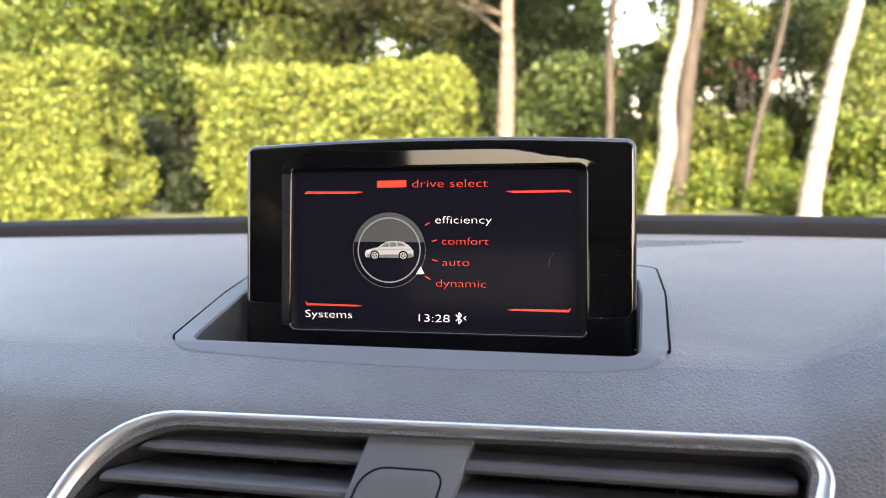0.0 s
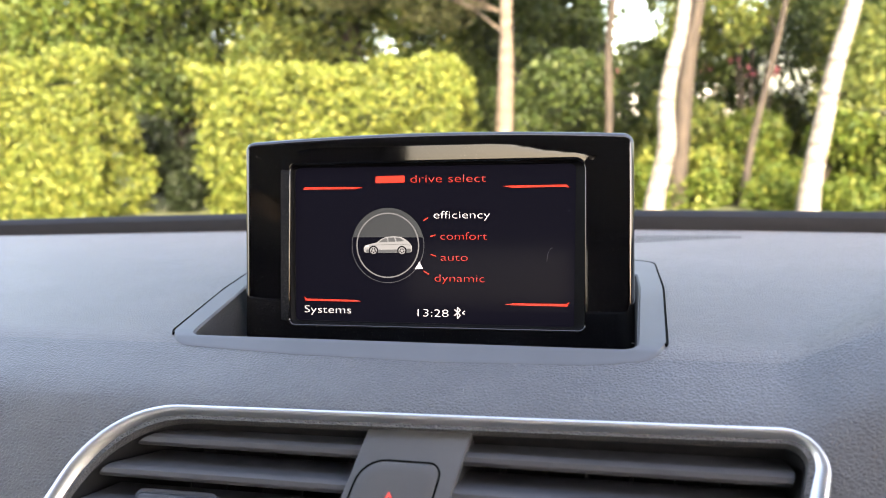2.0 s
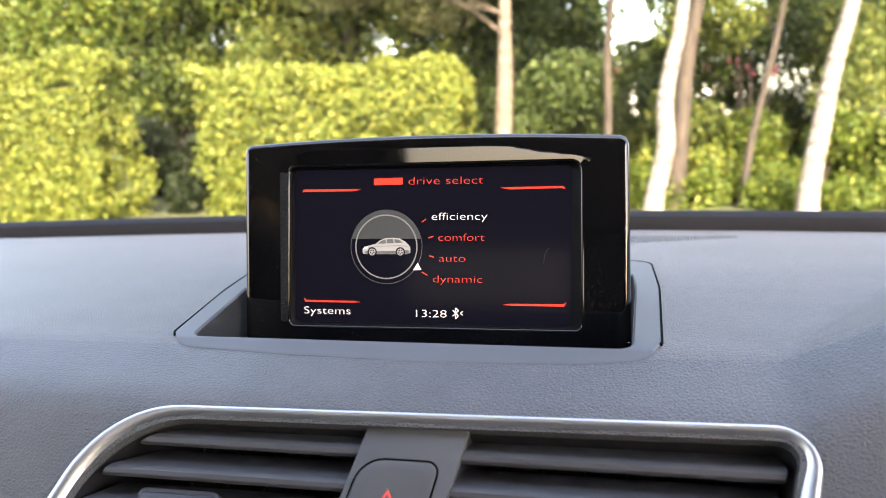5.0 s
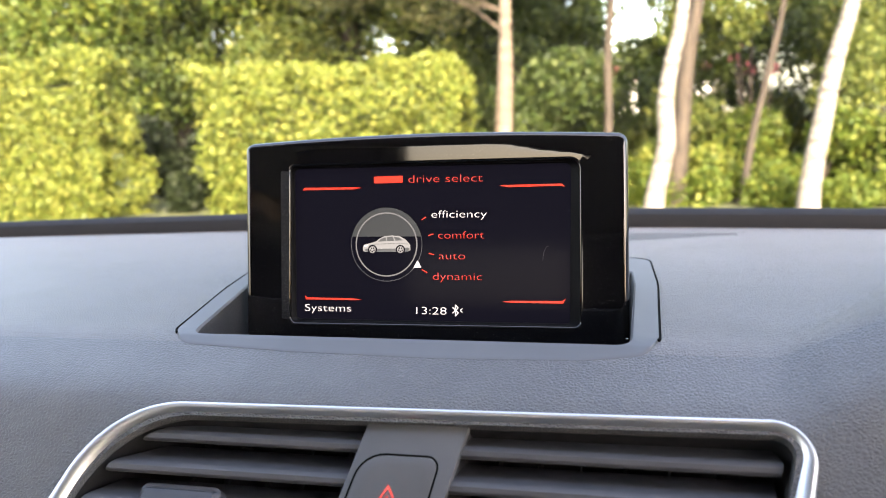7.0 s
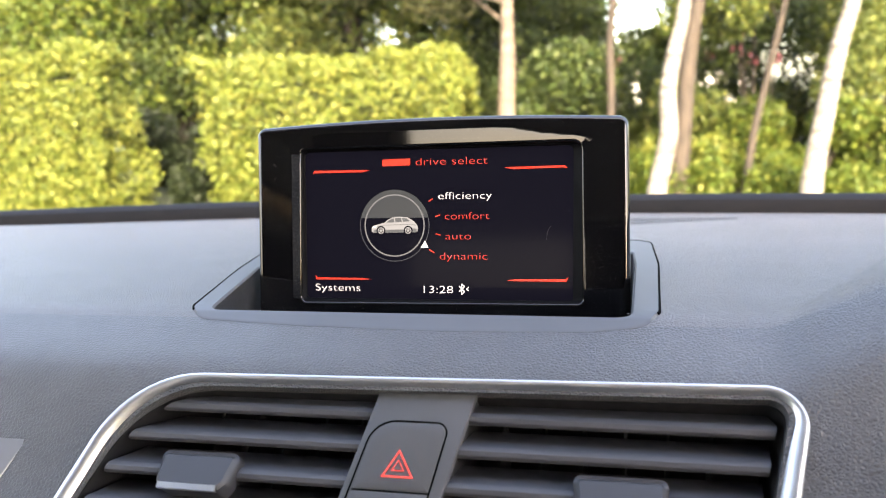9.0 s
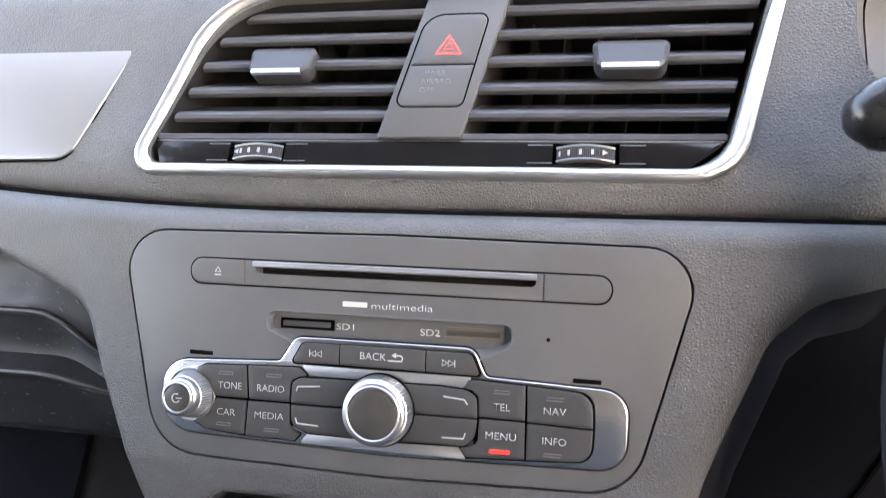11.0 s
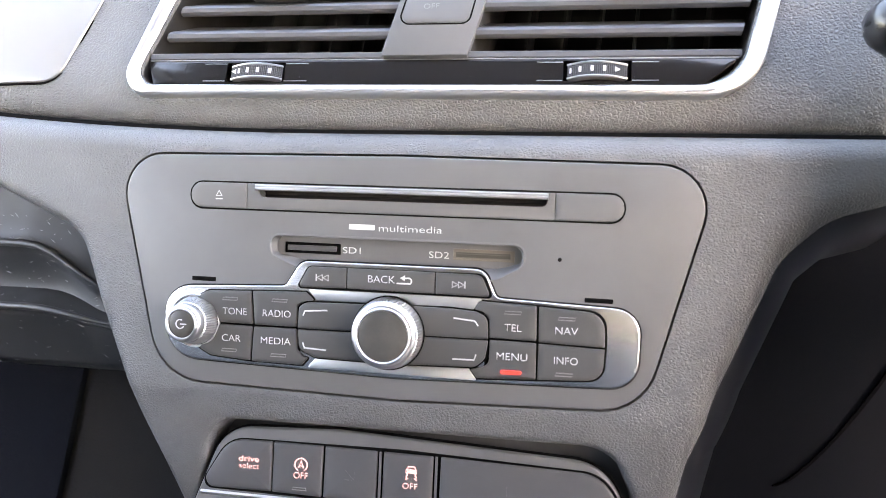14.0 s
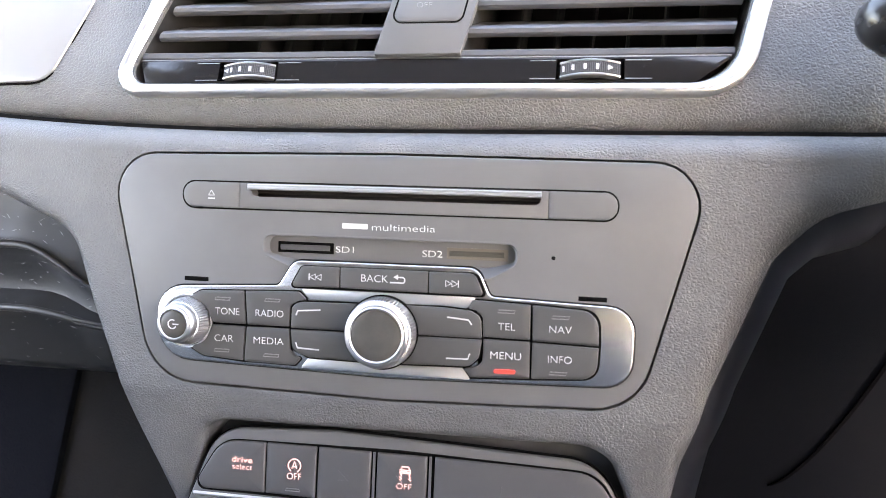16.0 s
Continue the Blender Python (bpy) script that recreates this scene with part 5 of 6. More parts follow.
# volume knob
volume = new("volume_knob")
volume.parent = radio
VX, VY = -87.0, -25.9
bm = bmesh.new()
turned(bm, [(11.5, 1.5), (11.45, 2.5), (11.15, 2.9), (10.8, 2.8), (10.5, 2.2), (10.3, 1.6)], VX, VY, 64)
part("collar", bm, M_KNOB, volume, "silver collar")
bm = bmesh.new()
turned(bm, [(10.2, 1.8), (10.0, 3.0), (8.5, 8.4), (8.1, 8.8)], VX, VY, 224, lambda i, k: (-0.15, 0.09, 0.11, -0.08)[i % 4])
part("knurled_ring", bm, M_KNURL, volume, "finely knurled silver ring", 0)
bm = bmesh.new()
turned(bm, [(7.95, 8.4), (8.15, 9.0), (8.05, 11.4), (7.7, 12.3), (7.1, 12.9), (6.7, 12.95)], VX, VY, 72)
part("bright_ring", bm, M_KNOB, volume, "smooth satin metal ring")
bm = bmesh.new()
turned(bm, [(6.75, 12.7), (6.65, 13.3), (6.35, 13.6), (6.0, 13.6), (5.75, 13.3), (5.7, 12.8)], VX, VY, 72)
part("inner_ring", bm, M_KNOB, volume, "thin polished ring")
bm = bmesh.new()
turned(bm, [(5.8, 12.0), (5.75, 13.0), (5.4, 13.3), (3, 13.5), (1, 13.55)], VX, VY, 56)
cap = part("cap", bm, M_CAP, volume, "dark matt cap")
bm = bmesh.new()
stroke(bm, arc(VX - 0.3, VY, 1.8, 60, 330, 20), 0.42, 13.4, 13.75)
stroke(bm, [(VX - 0.2, VY), (VX + 2.4, VY)], 0.42, 13.4, 13.75)
part("power_mark", bm, M_TEXT, cap, smooth=0)
bm = bmesh.new()
stroke(bm, [(-94.9, -16.7), (-91.0, -16.5), (-91.0, -15.0)], 0.22, 1.8, 2.0, True)
part("volume_mark", bm, M_BUTTON, radio, smooth=0)

# ---- switch strip ----
switches = thing("switch_strip", AT_SWITCH @ Matrix.Scale(0.946, 4), "row of dark grey switches in a recess of the console", "switch panel")
STRIP = rounded([(-104, -34), (-85.6, 13.0), (-30, 15.5), (86, 10.6), (110, -34)], [4, 20, 0, 22, 4], 8)
part("strip_gap", plate(grown(STRIP, 0.8), -2, 0.1, 0.05), M_GAP, switches, "dark gap")
part("strip_frame", plate(STRIP, -2, 2.0, 1.2, 3), M_SMOOTH, switches, "smooth grey frame")
part("switch_well", plate(rounded([(-97.6, -15.8), (-83.5, 8.4), (0, 9.4), (86, 6.8), (101, -17)], [4, 15, 0, 16, 4], 8), 0, 2.1, 0.1), M_GAP, switches, "black well")


def rocker(pts, radii, label):
    return part("switch", plate(rounded(pts, radii, 6), 0.5, 3.2, 0.9, 3, 0.5), M_SWITCH, switches, label)


one = rocker([(-96.6, -15.0), (-83.0, 7.7), (-61.6, 8.1), (-61.6, -14.6)], [4, 14, 0.6, 0.6], "dark grey switch with lit words")
two = rocker([(-61.0, 8.0), (-37.4, 8.0), (-37.6, -14.9), (-61.0, -14.6)], 0.6, "dark grey switch with lit symbol")
rocker([(-36.5, 8.0), (-12.2, 7.8), (-12.4, -15.2), (-36.7, -14.9)], 0.6, "blank dark grey switch")
four = rocker([(-9.4, 7.8), (13.0, 7.6), (12.9, -15.4), (-9.6, -15.2)], 0.6, "dark grey switch with lit symbol")
rocker([(16.4, 7.7), (85.2, 6.0), (99.4, -16.4), (16.2, -15.6)], [0.6, 16, 4, 0.6], "long blank dark grey cover")
for x in (-10.9, 14.4):
    bm = bmesh.new()
    box(bm, x - 0.5, x + 0.5, -15.4, 7.6, 0.5, 2.9)
    part("divider", bm, M_SMOOTH, switches)
lettering("word", "drive", -77.2, -67.3, -1.6, 1.2, 3.9, M_PINK, one, 0.012)
lettering("word", "select", -76.9, -67.2, -4.7, -2.1, 3.9, M_PINK, one)
lettering("word", "OFF", -50.6, -43.9, -7.2, -4.1, 3.9, M_PINK, two)
bm = bmesh.new()
stroke(bm, arc(-47.3, -1.0, 2.9, 300, 600, 30), 0.42, 3.6, 3.95)
stroke(bm, [(-48.5, -2.4), (-47.3, 0.8), (-46.1, -2.4)], 0.42, 3.6, 3.95)
stroke(bm, [(-48.0, -1.5), (-46.6, -1.5)], 0.36, 3.6, 3.95)
part("stop_mark", bm, M_PINK, two, smooth=0)
bm = bmesh.new()
stroke(bm, [(-51.2, -12.5), (-44.4, -12.5), (-44.8, -11.4), (-50.8, -11.4)], 0.3, 3.3, 3.75, True)
part("lamp_outline", bm, M_TEXT_DIM, two, smooth=0)
lettering("word", "OFF", -0.2, 6.6, -7.1, -4.4, 3.9, M_PINK, four)
bm = bmesh.new()
stroke(bm, [(1.6, 1.2), (2.1, 2.6), (5.0, 2.6), (5.5, 1.2)], 0.4, 3.6, 3.95)
stroke(bm, [(1.1, 1.2), (6.0, 1.2), (6.0, -0.1), (1.1, -0.1)], 0.4, 3.6, 3.95, True)
stroke(bm, [(1.6, 0.5), (5.5, 0.5)], 0.3, 3.6, 3.95)
for q in (1.7, 5.4):
    stroke(bm, [(q, -0.1), (q, -0.9)], 0.6, 3.6, 3.95)
for d in (-1, 1):
    stroke(bm, [(3.6 + d * 1.6, -1.3), (3.6 + d * 2.5, -1.9), (3.6 + d * 1.4, -2.5), (3.6 + d * 2.7, -3.2)], 0.42, 3.6, 3.95)
part("skid_mark", bm, M_PINK, four, smooth=0)
bm = bmesh.new()
rings(bm, [[(x, y, z) for y, z in ((-18.4, 1.5), (-18.4, 2.6), (-17.6, 3.0), (-16.8, 2.6), (-16.8, 1.5))] for x in (-96, 98)])
part("chrome_line", bm, M_CHROME, switches, "thin chrome line")

# ---- glove box, footwell, knee panel ----
glove = thing("glove_box", AT_RADIO, "scuffed dark plastic glove box lid beside the console", "glove box")


def lid_section(x):
    """Lid cross-section; its two lips sink towards the console."""
    drop = 24 * smoothstep(-205, -150, x)
    shut = smoothstep(-195, -160, x)
    return [(70, -44), (30, -44), (6 - drop, -47), (1 - drop, -44.5), (-1.5 - drop, -45.5), (-5 - drop, -50), (-15 - drop * 0.7, -58 + 8 * shut),
            (-24 - drop * 0.5, -58 + 8 * shut), (-29 - drop * 0.3, -50 + 1 * shut), (-31.5 - drop * 0.3, -45.5), (-34 - drop * 0.3, -45.5),
            (-38 - drop * 0.2, -49), (-60, -53), (-65, -58), (-66, -64), (-66, -130), (70, -130)]


bm = bmesh.new()
rings(bm, [[(x, y, z) for y, z in lid_section(x)] for x in [-640 + 522 * i / 60 for i in range(61)]])
part("lid", bm, M_GLOVE, glove, "scuffed dark lid with a moulded grip")
# paler tubes along both lips draw their light edges
for name, rows in (("upper_lip", (2, 3, 4)), ("lower_lip", (8, 9, 10))):
    bm = bmesh.new()
    loops = []
    for i in range(61):
        x = -640 + 500 * i / 60
        sec = lid_section(x)
        y, z = sec[rows[1]][0], sec[rows[1]][1]
        r = 1.9 * (1 - 0.75 * smoothstep(-185, -148, x))
        loops.append([(x, y - 0.6 + r * math.cos(q), z + 0.3 + r * math.sin(q)) for q in [2 * math.pi * k / 10 for k in range(10)]])
    rings(bm, loops)
    part(name, bm, M_LIP_HIGHLIGHT, glove, "scuffed lip of the grip, its highlight put into a paler colour")
bm = bmesh.new()
scuff = np.random.default_rng(5)
for i in range(210):
    x, y = scuff.uniform(-270, -128), scuff.uniform(-64, 34)
    sec = sorted((p for p in lid_section(x)[1:13]), key=lambda p: p[0])
    z = float(np.interp(y, [p[0] for p in sec], [p[1] for p in sec])) + 0.35
    a, l, w = scuff.uniform(-0.9, 0.5), abs(scuff.normal(0, 1.3)) + 0.25, scuff.uniform(0.10, 0.34)
    c, q = math.cos(a), math.sin(a)
    vs = [bm.verts.new(((x + u * l * c - v * w * q) * MM, (y + u * l * q + v * w * c) * MM, z * MM)) for u, v in ((-1, 0), (0, -1), (1, 0), (0, 1))]
    bm.faces.new(vs)
tagged(part("scratches", bm, M_TEXT_DIM, glove, "small pale scratches", 0), kind="stuff")

footwell = thing("footwell_lining", AT_RADIO, "dark carpet lining of the passenger footwell", "carpet lining")
bm = bmesh.new()
add_plate(bm, [(-420, -50), (-70, -50), (-70, -340), (-420, -340)], -175, -152)
part("tunnel_carpet", bm, M_FOOTWELL, footwell, "brown-grey carpet")
part("side_carpet", plate([(-700, -50), (-236, -50), (-247, -94), (-300, -330), (-700, -330)], -160, -146, 3), M_DARKCLOTH, footwell, "navy-black carpet")

knee = thing("knee_panel", AT_RADIO, "dark plastic knee panel below the steering wheel", "panel")
bm = bmesh.new()
loops = []
for i in range(25):
    x = 96 + 560 * i / 24
    loops.append([(x, y, z - 40 * smoothstep(220, 100, x)) for y, z in ((60, -34), (20, -42), (-40, -62), (-100, -84), (-180, -104), (-180, -130), (60, -130))])
rings(bm, loops)
part("lower_cover", bm, M_KNEE, knee, "matt dark cover")
bm = bmesh.new()
pts = []
for i in range(25):
    f = i / 24
    x = 172 + 44 * f ** 0.7
    y = -110 + 92 * f
    z = np.interp(-y, [-60, -20, 40, 100, 180], [-34, -42, -62, -84, -104]) - 40 * smoothstep(220, 100, x) + 0.3
    pts.append((x, y, z))
loops = [[(x - 0.9, y, z - 1), (x + 0.9, y, z - 1), (x + 0.9, y, z + 0.4), (x - 0.9, y, z + 0.4)] for x, y, z in pts]
rings(bm, loops)
part("seam", bm, M_GAP, knee, "curved dark seam")

tunnel = thing("tunnel_side", pose(0, 0, 0.32), "dark carpeted tunnel under the console", "panel")
bm = bmesh.new()
rings(bm, [[(x * s, y, z) for x, y, z in ((-95, -330, 0), (-85, -300, 420), (-85, 450, 500), (-120, 450, 0))] for s in (1, -1)])
part("side_cover", bm, M_DARKCLOTH, tunnel, "dark carpet")

# ---- driver's side ----
cluster = thing("instrument_cluster", AT_VENT, "instrument cluster with pale dial ring under a dark hood", "instrument cluster")
bm = bmesh.new()
inner = grown(BINNACLE, -16)
rings(bm, [at_z(grown(BINNACLE, -0.2), -1), at_z(grown(BINNACLE, -2), -4), at_z(grown(BINNACLE, -8), -18), at_z(inner, -38), at_z(inner, -44)], False, False)
part("binnacle_lining", bm, M_CONSOLE, cluster, "grained grey lining of the binnacle")
bm = bmesh.new()
rings(bm, [at_z(grown(inner, 0.4), -41.5), at_z(grown(inner, 0.4), -45)])
part("lining_seam", bm, M_GAP, cluster, "dark seam")
bm = bmesh.new()
rings(bm, [at_z(grown(inner, -1.2), -43), at_z(grown(inner, -1.6), -40.5), at_z(grown(inner, -4), -40.8), at_z(grown(inner, -40), -43), at_z(grown(inner, -41), -45)], False, True)
surround = part("cluster_surround", bm, M_CLUSTER, cluster, "pale grey surround")
for cx in (258, 440):
    bm = bmesh.new()
    stroke(bm, arc(cx, 38, 36, 0, 352, 44), 4, -48, -40, True)
    dial = part("dial_ring", bm, M_CHROME, cluster, "bright dial ring")
    bm = bmesh.new()
    add_plate(bm, arc(cx, 38, 35, 0, 352, 44), -48, -43.5)
    part("dial_face", bm, M_GAP, dial, "black dial")
bm = bmesh.new()
loops = []
for i in range(49):
    f = i / 48
    a = radians(176 - 172 * f)
    cx, cy = 380 + 170 * math.cos(a), 66 + 46 * math.sin(a)
    w = 3 + 9 * smoothstep(0, 0.12, f)
    loops.append([(cx + w * 0.8 * math.cos(q), cy + w * math.sin(q) * 1.1, -6 + 1.9 * w * math.sin(q + 0.9)) for q in [2 * math.pi * k / 14 for k in range(14)]])
rings(bm, loops)
part("hood", bm, M_LEATHER, cluster, "dark padded hood", 60)

wheel_pose = pose(0.376, -0.250, 0.885, 62)
steering = thing("steering_wheel", wheel_pose, "black leather steering wheel in front of the instruments", "steering wheel")
bm = bmesh.new()
n, m = 72, 14
vs = [[bm.verts.new(((0.185 + 0.0155 * math.cos(2 * math.pi * j / m)) * math.cos(2 * math.pi * i / n),
                     (0.185 + 0.0155 * math.cos(2 * math.pi * j / m)) * math.sin(2 * math.pi * i / n),
                     0.0165 * math.sin(2 * math.pi * j / m))) for j in range(m)] for i in range(n)]
for i in range(n):
    for j in range(m):
        bm.faces.new((vs[i - 1][j - 1], vs[i][j - 1], vs[i][j], vs[i - 1][j]))
part("rim", bm, M_LEATHER, steering, "black leather rim")
part("hub", plate(rounded([(-62, 48), (62, 48), (50, -56), (-50, -56)], 24, 6), -50, -8, 10, 3, 6), M_LEATHER, steering, "black hub pad")
for a in (180, 0, 270):
    bm = bmesh.new()
    c, s = math.cos(radians(a)), math.sin(radians(a))
    loops = []
    for r, w, z in ((45, 20, -22), (110, 14, -14), (178, 12, -4)):
        loops.append([(r * c - s * t, r * s + c * t, z + h) for t, h in ((-w, -5), (w, -5), (w, 4), (-w, 4))])
    rings(bm, loops)
    part("spoke", bm, M_LEATHER, steering)

stalk = thing("indicator_stalk", look((0.166, -0.203, 0.968), (0.30, -0.150, 0.975)), "dark plastic indicator stalk beside the steering wheel", "stalk")
bm = bmesh.new()
loops = []
for z, rx, ry in ((2, 3, 3), (0, 7, 7), (-7, 10, 12), (-22, 12, 16), (-34, 12, 17), (-38, 11, 15), (-40, 10, 13), (-150, 9, 12)):
    loops.append([(rx * math.cos(2 * math.pi * i / 20), ry * math.sin(2 * math.pi * i / 20), z) for i in range(20)])
rings(bm, loops)
part("lever", bm, M_STALK, stalk, "dark plastic lever", 60)
bm = bmesh.new()
rings(bm, [[(rx * math.cos(2 * math.pi * i / 24), ry * math.sin(2 * math.pi * i / 24), z) for i in range(24)] for rx, ry, z in ((11, 15, -37), (12.2, 16.6, -40), (10.5, 14, -43))])
part("collar_ring", bm, M_CHROME, stalk, "thin bright ring")

# ---- outside ----
rng = np.random.default_rng(7)


def leaf_mesh(name, points, size, mat, flat=0.0):
    """Many small folded leaves (two triangles each) at the given points."""
    n = len(points)
    u = rng.normal(size=(n, 3))
    u /= np.linalg.norm(u, axis=1, keepdims=True)
    v = rng.normal(size=(n, 3))
    v -= (v * u).sum(1, keepdims=True) * u
    v /= np.linalg.norm(v, axis=1, keepdims=True)
    w = np.cross(u, v)
    s = (size * rng.uniform(0.6, 1.3, n))[:, None]
    co = np.empty((n, 4, 3))
    co[:, 0] = points - u * s
    co[:, 1] = points + v * s * 0.55 + w * s * 0.2
    co[:, 2] = points + u * s
    co[:, 3] = points - v * s * 0.55 + w * s * 0.2
    me = bpy.data.meshes.new(name)
    me.vertices.add(n * 4)
    me.vertices.foreach_set("co", co.ravel())
    me.loops.add(n * 4)
    me.loops.foreach_set("vertex_index", np.arange(n * 4))
    me.polygons.add(n)
    me.polygons.foreach_set("loop_start", np.arange(n) * 4)
    me.polygons.foreach_set("loop_total", np.full(n, 4))
    me.update()
    me.validate()
    me.materials.append(mat)
    return me


def blobs(spec, count):
    """Points in clumps: each clump (x, y, z, radius, flatten); denser towards the surface."""
    spec = np.array(spec, float)
    weight = spec[:, 3] ** 2
    pick = rng.choice(len(spec), count, p=weight / weight.sum())
    d = rng.normal(size=(count, 3))
    d /= np.linalg.norm(d, axis=1, keepdims=True)
    r = spec[pick, 3] * rng.uniform(0.35, 1.05, count) ** 0.6
    p = d * r[:, None]
    p[:, 2] *= spec[pick, 4]
    return spec[pick, :3] + p


ground = bmesh.new()
n = 40
gv = [[ground.verts.new((-400 + 800 * i / n, -400 + 800 * j / n, 0)) for i in range(n + 1)] for j in range(n + 1)]
for j in range(n):
    for i in range(n):
        ground.faces.new((gv[j][i], gv[j][i + 1], gv[j + 1][i + 1], gv[j + 1][i]))
tagged(mesh_ob("ground", ground, M_GRASS), "rough grassy ground in front of the car", "ground", "", "structure")


drive = bmesh.new()
for a, b in ((-12, -7), (-7, -2), (-2, 4.6)):
    add_plate(drive, [(-4200, a / MM), (4200, a / MM), (4200, b / MM), (-4200, b / MM)], 2, 6)
tagged(mesh_ob("road", drive, M_DRIVE, 0), "grey asphalt parking ground under the car", "road", "", "structure")


def hedge(x0, x1, y0, y1, top, count, label, fade=0.0):
    """A clipped hedge: solid core coloured dark for the inner shade, under a shell of leaves with shallow hollows."""
    ob = thing("hedge", pose((x0 + x1) / 2, (y0 + y1) / 2, 0), label, "hedge", "hedges before the trees")
    cx, cy = (x0 + x1) / 2, (y0 + y1) / 2
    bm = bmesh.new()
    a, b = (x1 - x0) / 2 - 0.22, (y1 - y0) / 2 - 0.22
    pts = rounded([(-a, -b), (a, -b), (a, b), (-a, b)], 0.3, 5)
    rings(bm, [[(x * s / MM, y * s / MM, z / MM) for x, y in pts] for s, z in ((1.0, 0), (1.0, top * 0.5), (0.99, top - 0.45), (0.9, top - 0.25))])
    part("hedge_core", bm, M_HEDGE_CORE, ob, "solid core, the hedge's inner shade put into its dark colour")
    w, d = x1 - x0, y1 - y0
    areas = np.array([w * top, d * top, d * top, w * d])
    face = rng.choice(4, count, p=areas / areas.sum())
    f, g = rng.random(count), rng.random(count)
    p = np.zeros((count, 3))
    p[face == 0] = np.stack([-w / 2 + w * f, np.full(count, -d / 2), top * g], 1)[face == 0]
    p[face == 1] = np.stack([np.full(count, -w / 2), -d / 2 + d * f, top * g], 1)[face == 1]
    p[face == 2] = np.stack([np.full(count, w / 2), -d / 2 + d * f, top * g], 1)[face == 2]
    p[face == 3] = np.stack([-w / 2 + w * f, -d / 2 + d * g, np.full(count, top)], 1)[face == 3]
    lumps = np.array([noise.noise(Vector((q[0] * 2.2 + cx, q[1] * 2.2, q[2] * 2.2))) + 0.6 * noise.noise(Vector((q[0] * 6 + cx, q[1] * 6, q[2] * 6))) for q in p])
    inward = -p.copy()
    inward[:, 2] = (top * 0.5 - p[:, 2]) * 0.4
    inward /= np.linalg.norm(inward, axis=1, keepdims=True)
    p += inward * (0.06 - 0.26 * lumps + rng.exponential(0.10, count))[:, None]
    p += rng.normal(scale=0.03, size=(count, 3))
    p[:, 2] += (p[:, 2] > top - 0.3) * np.array([0.17 * noise.noise(Vector((q[0] * 1.1 + cx, 0, 3))) + 0.13 * noise.noise(Vector((q[0] * 3.7 + cx, q[1], 9))) for q in p])
    p[:, 2] = np.maximum(p[:, 2], 0.03)
    leaves = new("hedge_leaves", leaf_mesh("hedge_leaves", p, 0.030, M_HEDGE))
    leaves.parent = ob
    tagged(leaves, "bright yellow-green leaves", kind="stuff")
    return ob


hedge(-10.0, -5.27, 7.0, 7.8, 1.80, 62000, "bright yellow-green clipped hedge beside a gap")
hedge(-4.16, -1.45, 7.1, 8.6, 1.62, 46000, "bright yellow-green clipped hedge behind the dashboard")


def trunk_mesh(path, r0, r1, n=14):
    bm = bmesh.new()
    loops = []
    k = len(path) * 4
    pts = []
    for i in range(k + 1):
        f = i / k * (len(path) - 1)
        j = min(int(f), len(path) - 2)
        t = f - j
        p0, p1, p2, p3 = (Vector(path[min(max(q, 0), len(path) - 1)]) for q in (j - 1, j, j + 1, j + 2))
        pts.append(0.5 * ((2 * p1) + (p2 - p0) * t + (2 * p0 - 5 * p1 + 4 * p2 - p3) * t * t + (3 * p1 - p0 - 3 * p2 + p3) * t ** 3))
    for i, p in enumerate(pts):
        f = i / k
        r = r0 + (r1 - r0) * f + r0 * 0.5 * max(0, 1 - f * 12) ** 2
        loop = []
        for q in range(n):
            a = 2 * math.pi * q / n
            rr = r * (1 + 0.10 * noise.noise(Vector((math.cos(a) * 1.5 + path[0][0], math.sin(a) * 1.5, p.z * 1.6))))
            loop.append(((p.x + rr * math.cos(a)) / MM, (p.y + rr * math.sin(a)) / MM, p.z / MM))
        loops.append(loop)
    rings(bm, loops)
    return bm, pts


def tree(path, r0, r1, bark, leaf_mat, crown_spec, count, size, label, group=""):
    """A tapered trunk with limbs that reach into a clumpy crown."""
    base = path[0]
    ob = thing("tree", pose(base[0], base[1], 0), label, "tree", group)
    rel = [(x - base[0], y - base[1], z) for x, y, z in path]
    bm, pts = trunk_mesh(rel, r0, r1)
    part("trunk", bm, bark, ob, "", 60)
    spec = [(x - base[0], y - base[1], z, r, f) for x, y, z, r, f in crown_spec]
    for x, y, z, r, f in spec[:7]:
        start = min(pts, key=lambda q: abs(q.z - max(0.8, z - 0.5)))
        end = Vector((x, y, z))
        midp = start.lerp(end, 0.5) + Vector((0, 0, 0.08))
        bm, _ = trunk_mesh([tuple(start), tuple(midp), tuple(end)], r0 * 0.28, r0 * 0.07, 7)
        part("limb", bm, bark, ob, "", 60)
    if count:
        crown = new("crown", leaf_mesh("crown", blobs(spec, count), size, leaf_mat))
        crown.parent = ob
        tagged(crown, kind="stuff")
    return ob


def clumps(x, y, z, spread, n, radius, flat=0.8, seed=0):
    r = np.random.default_rng(seed)
    return [(x + r.uniform(-1, 1) * spread[0], y + r.uniform(-1, 1) * spread[1], z + r.uniform(-1, 1) * spread[2],
             radius * r.uniform(0.6, 1.25), flat) for _ in range(n)]


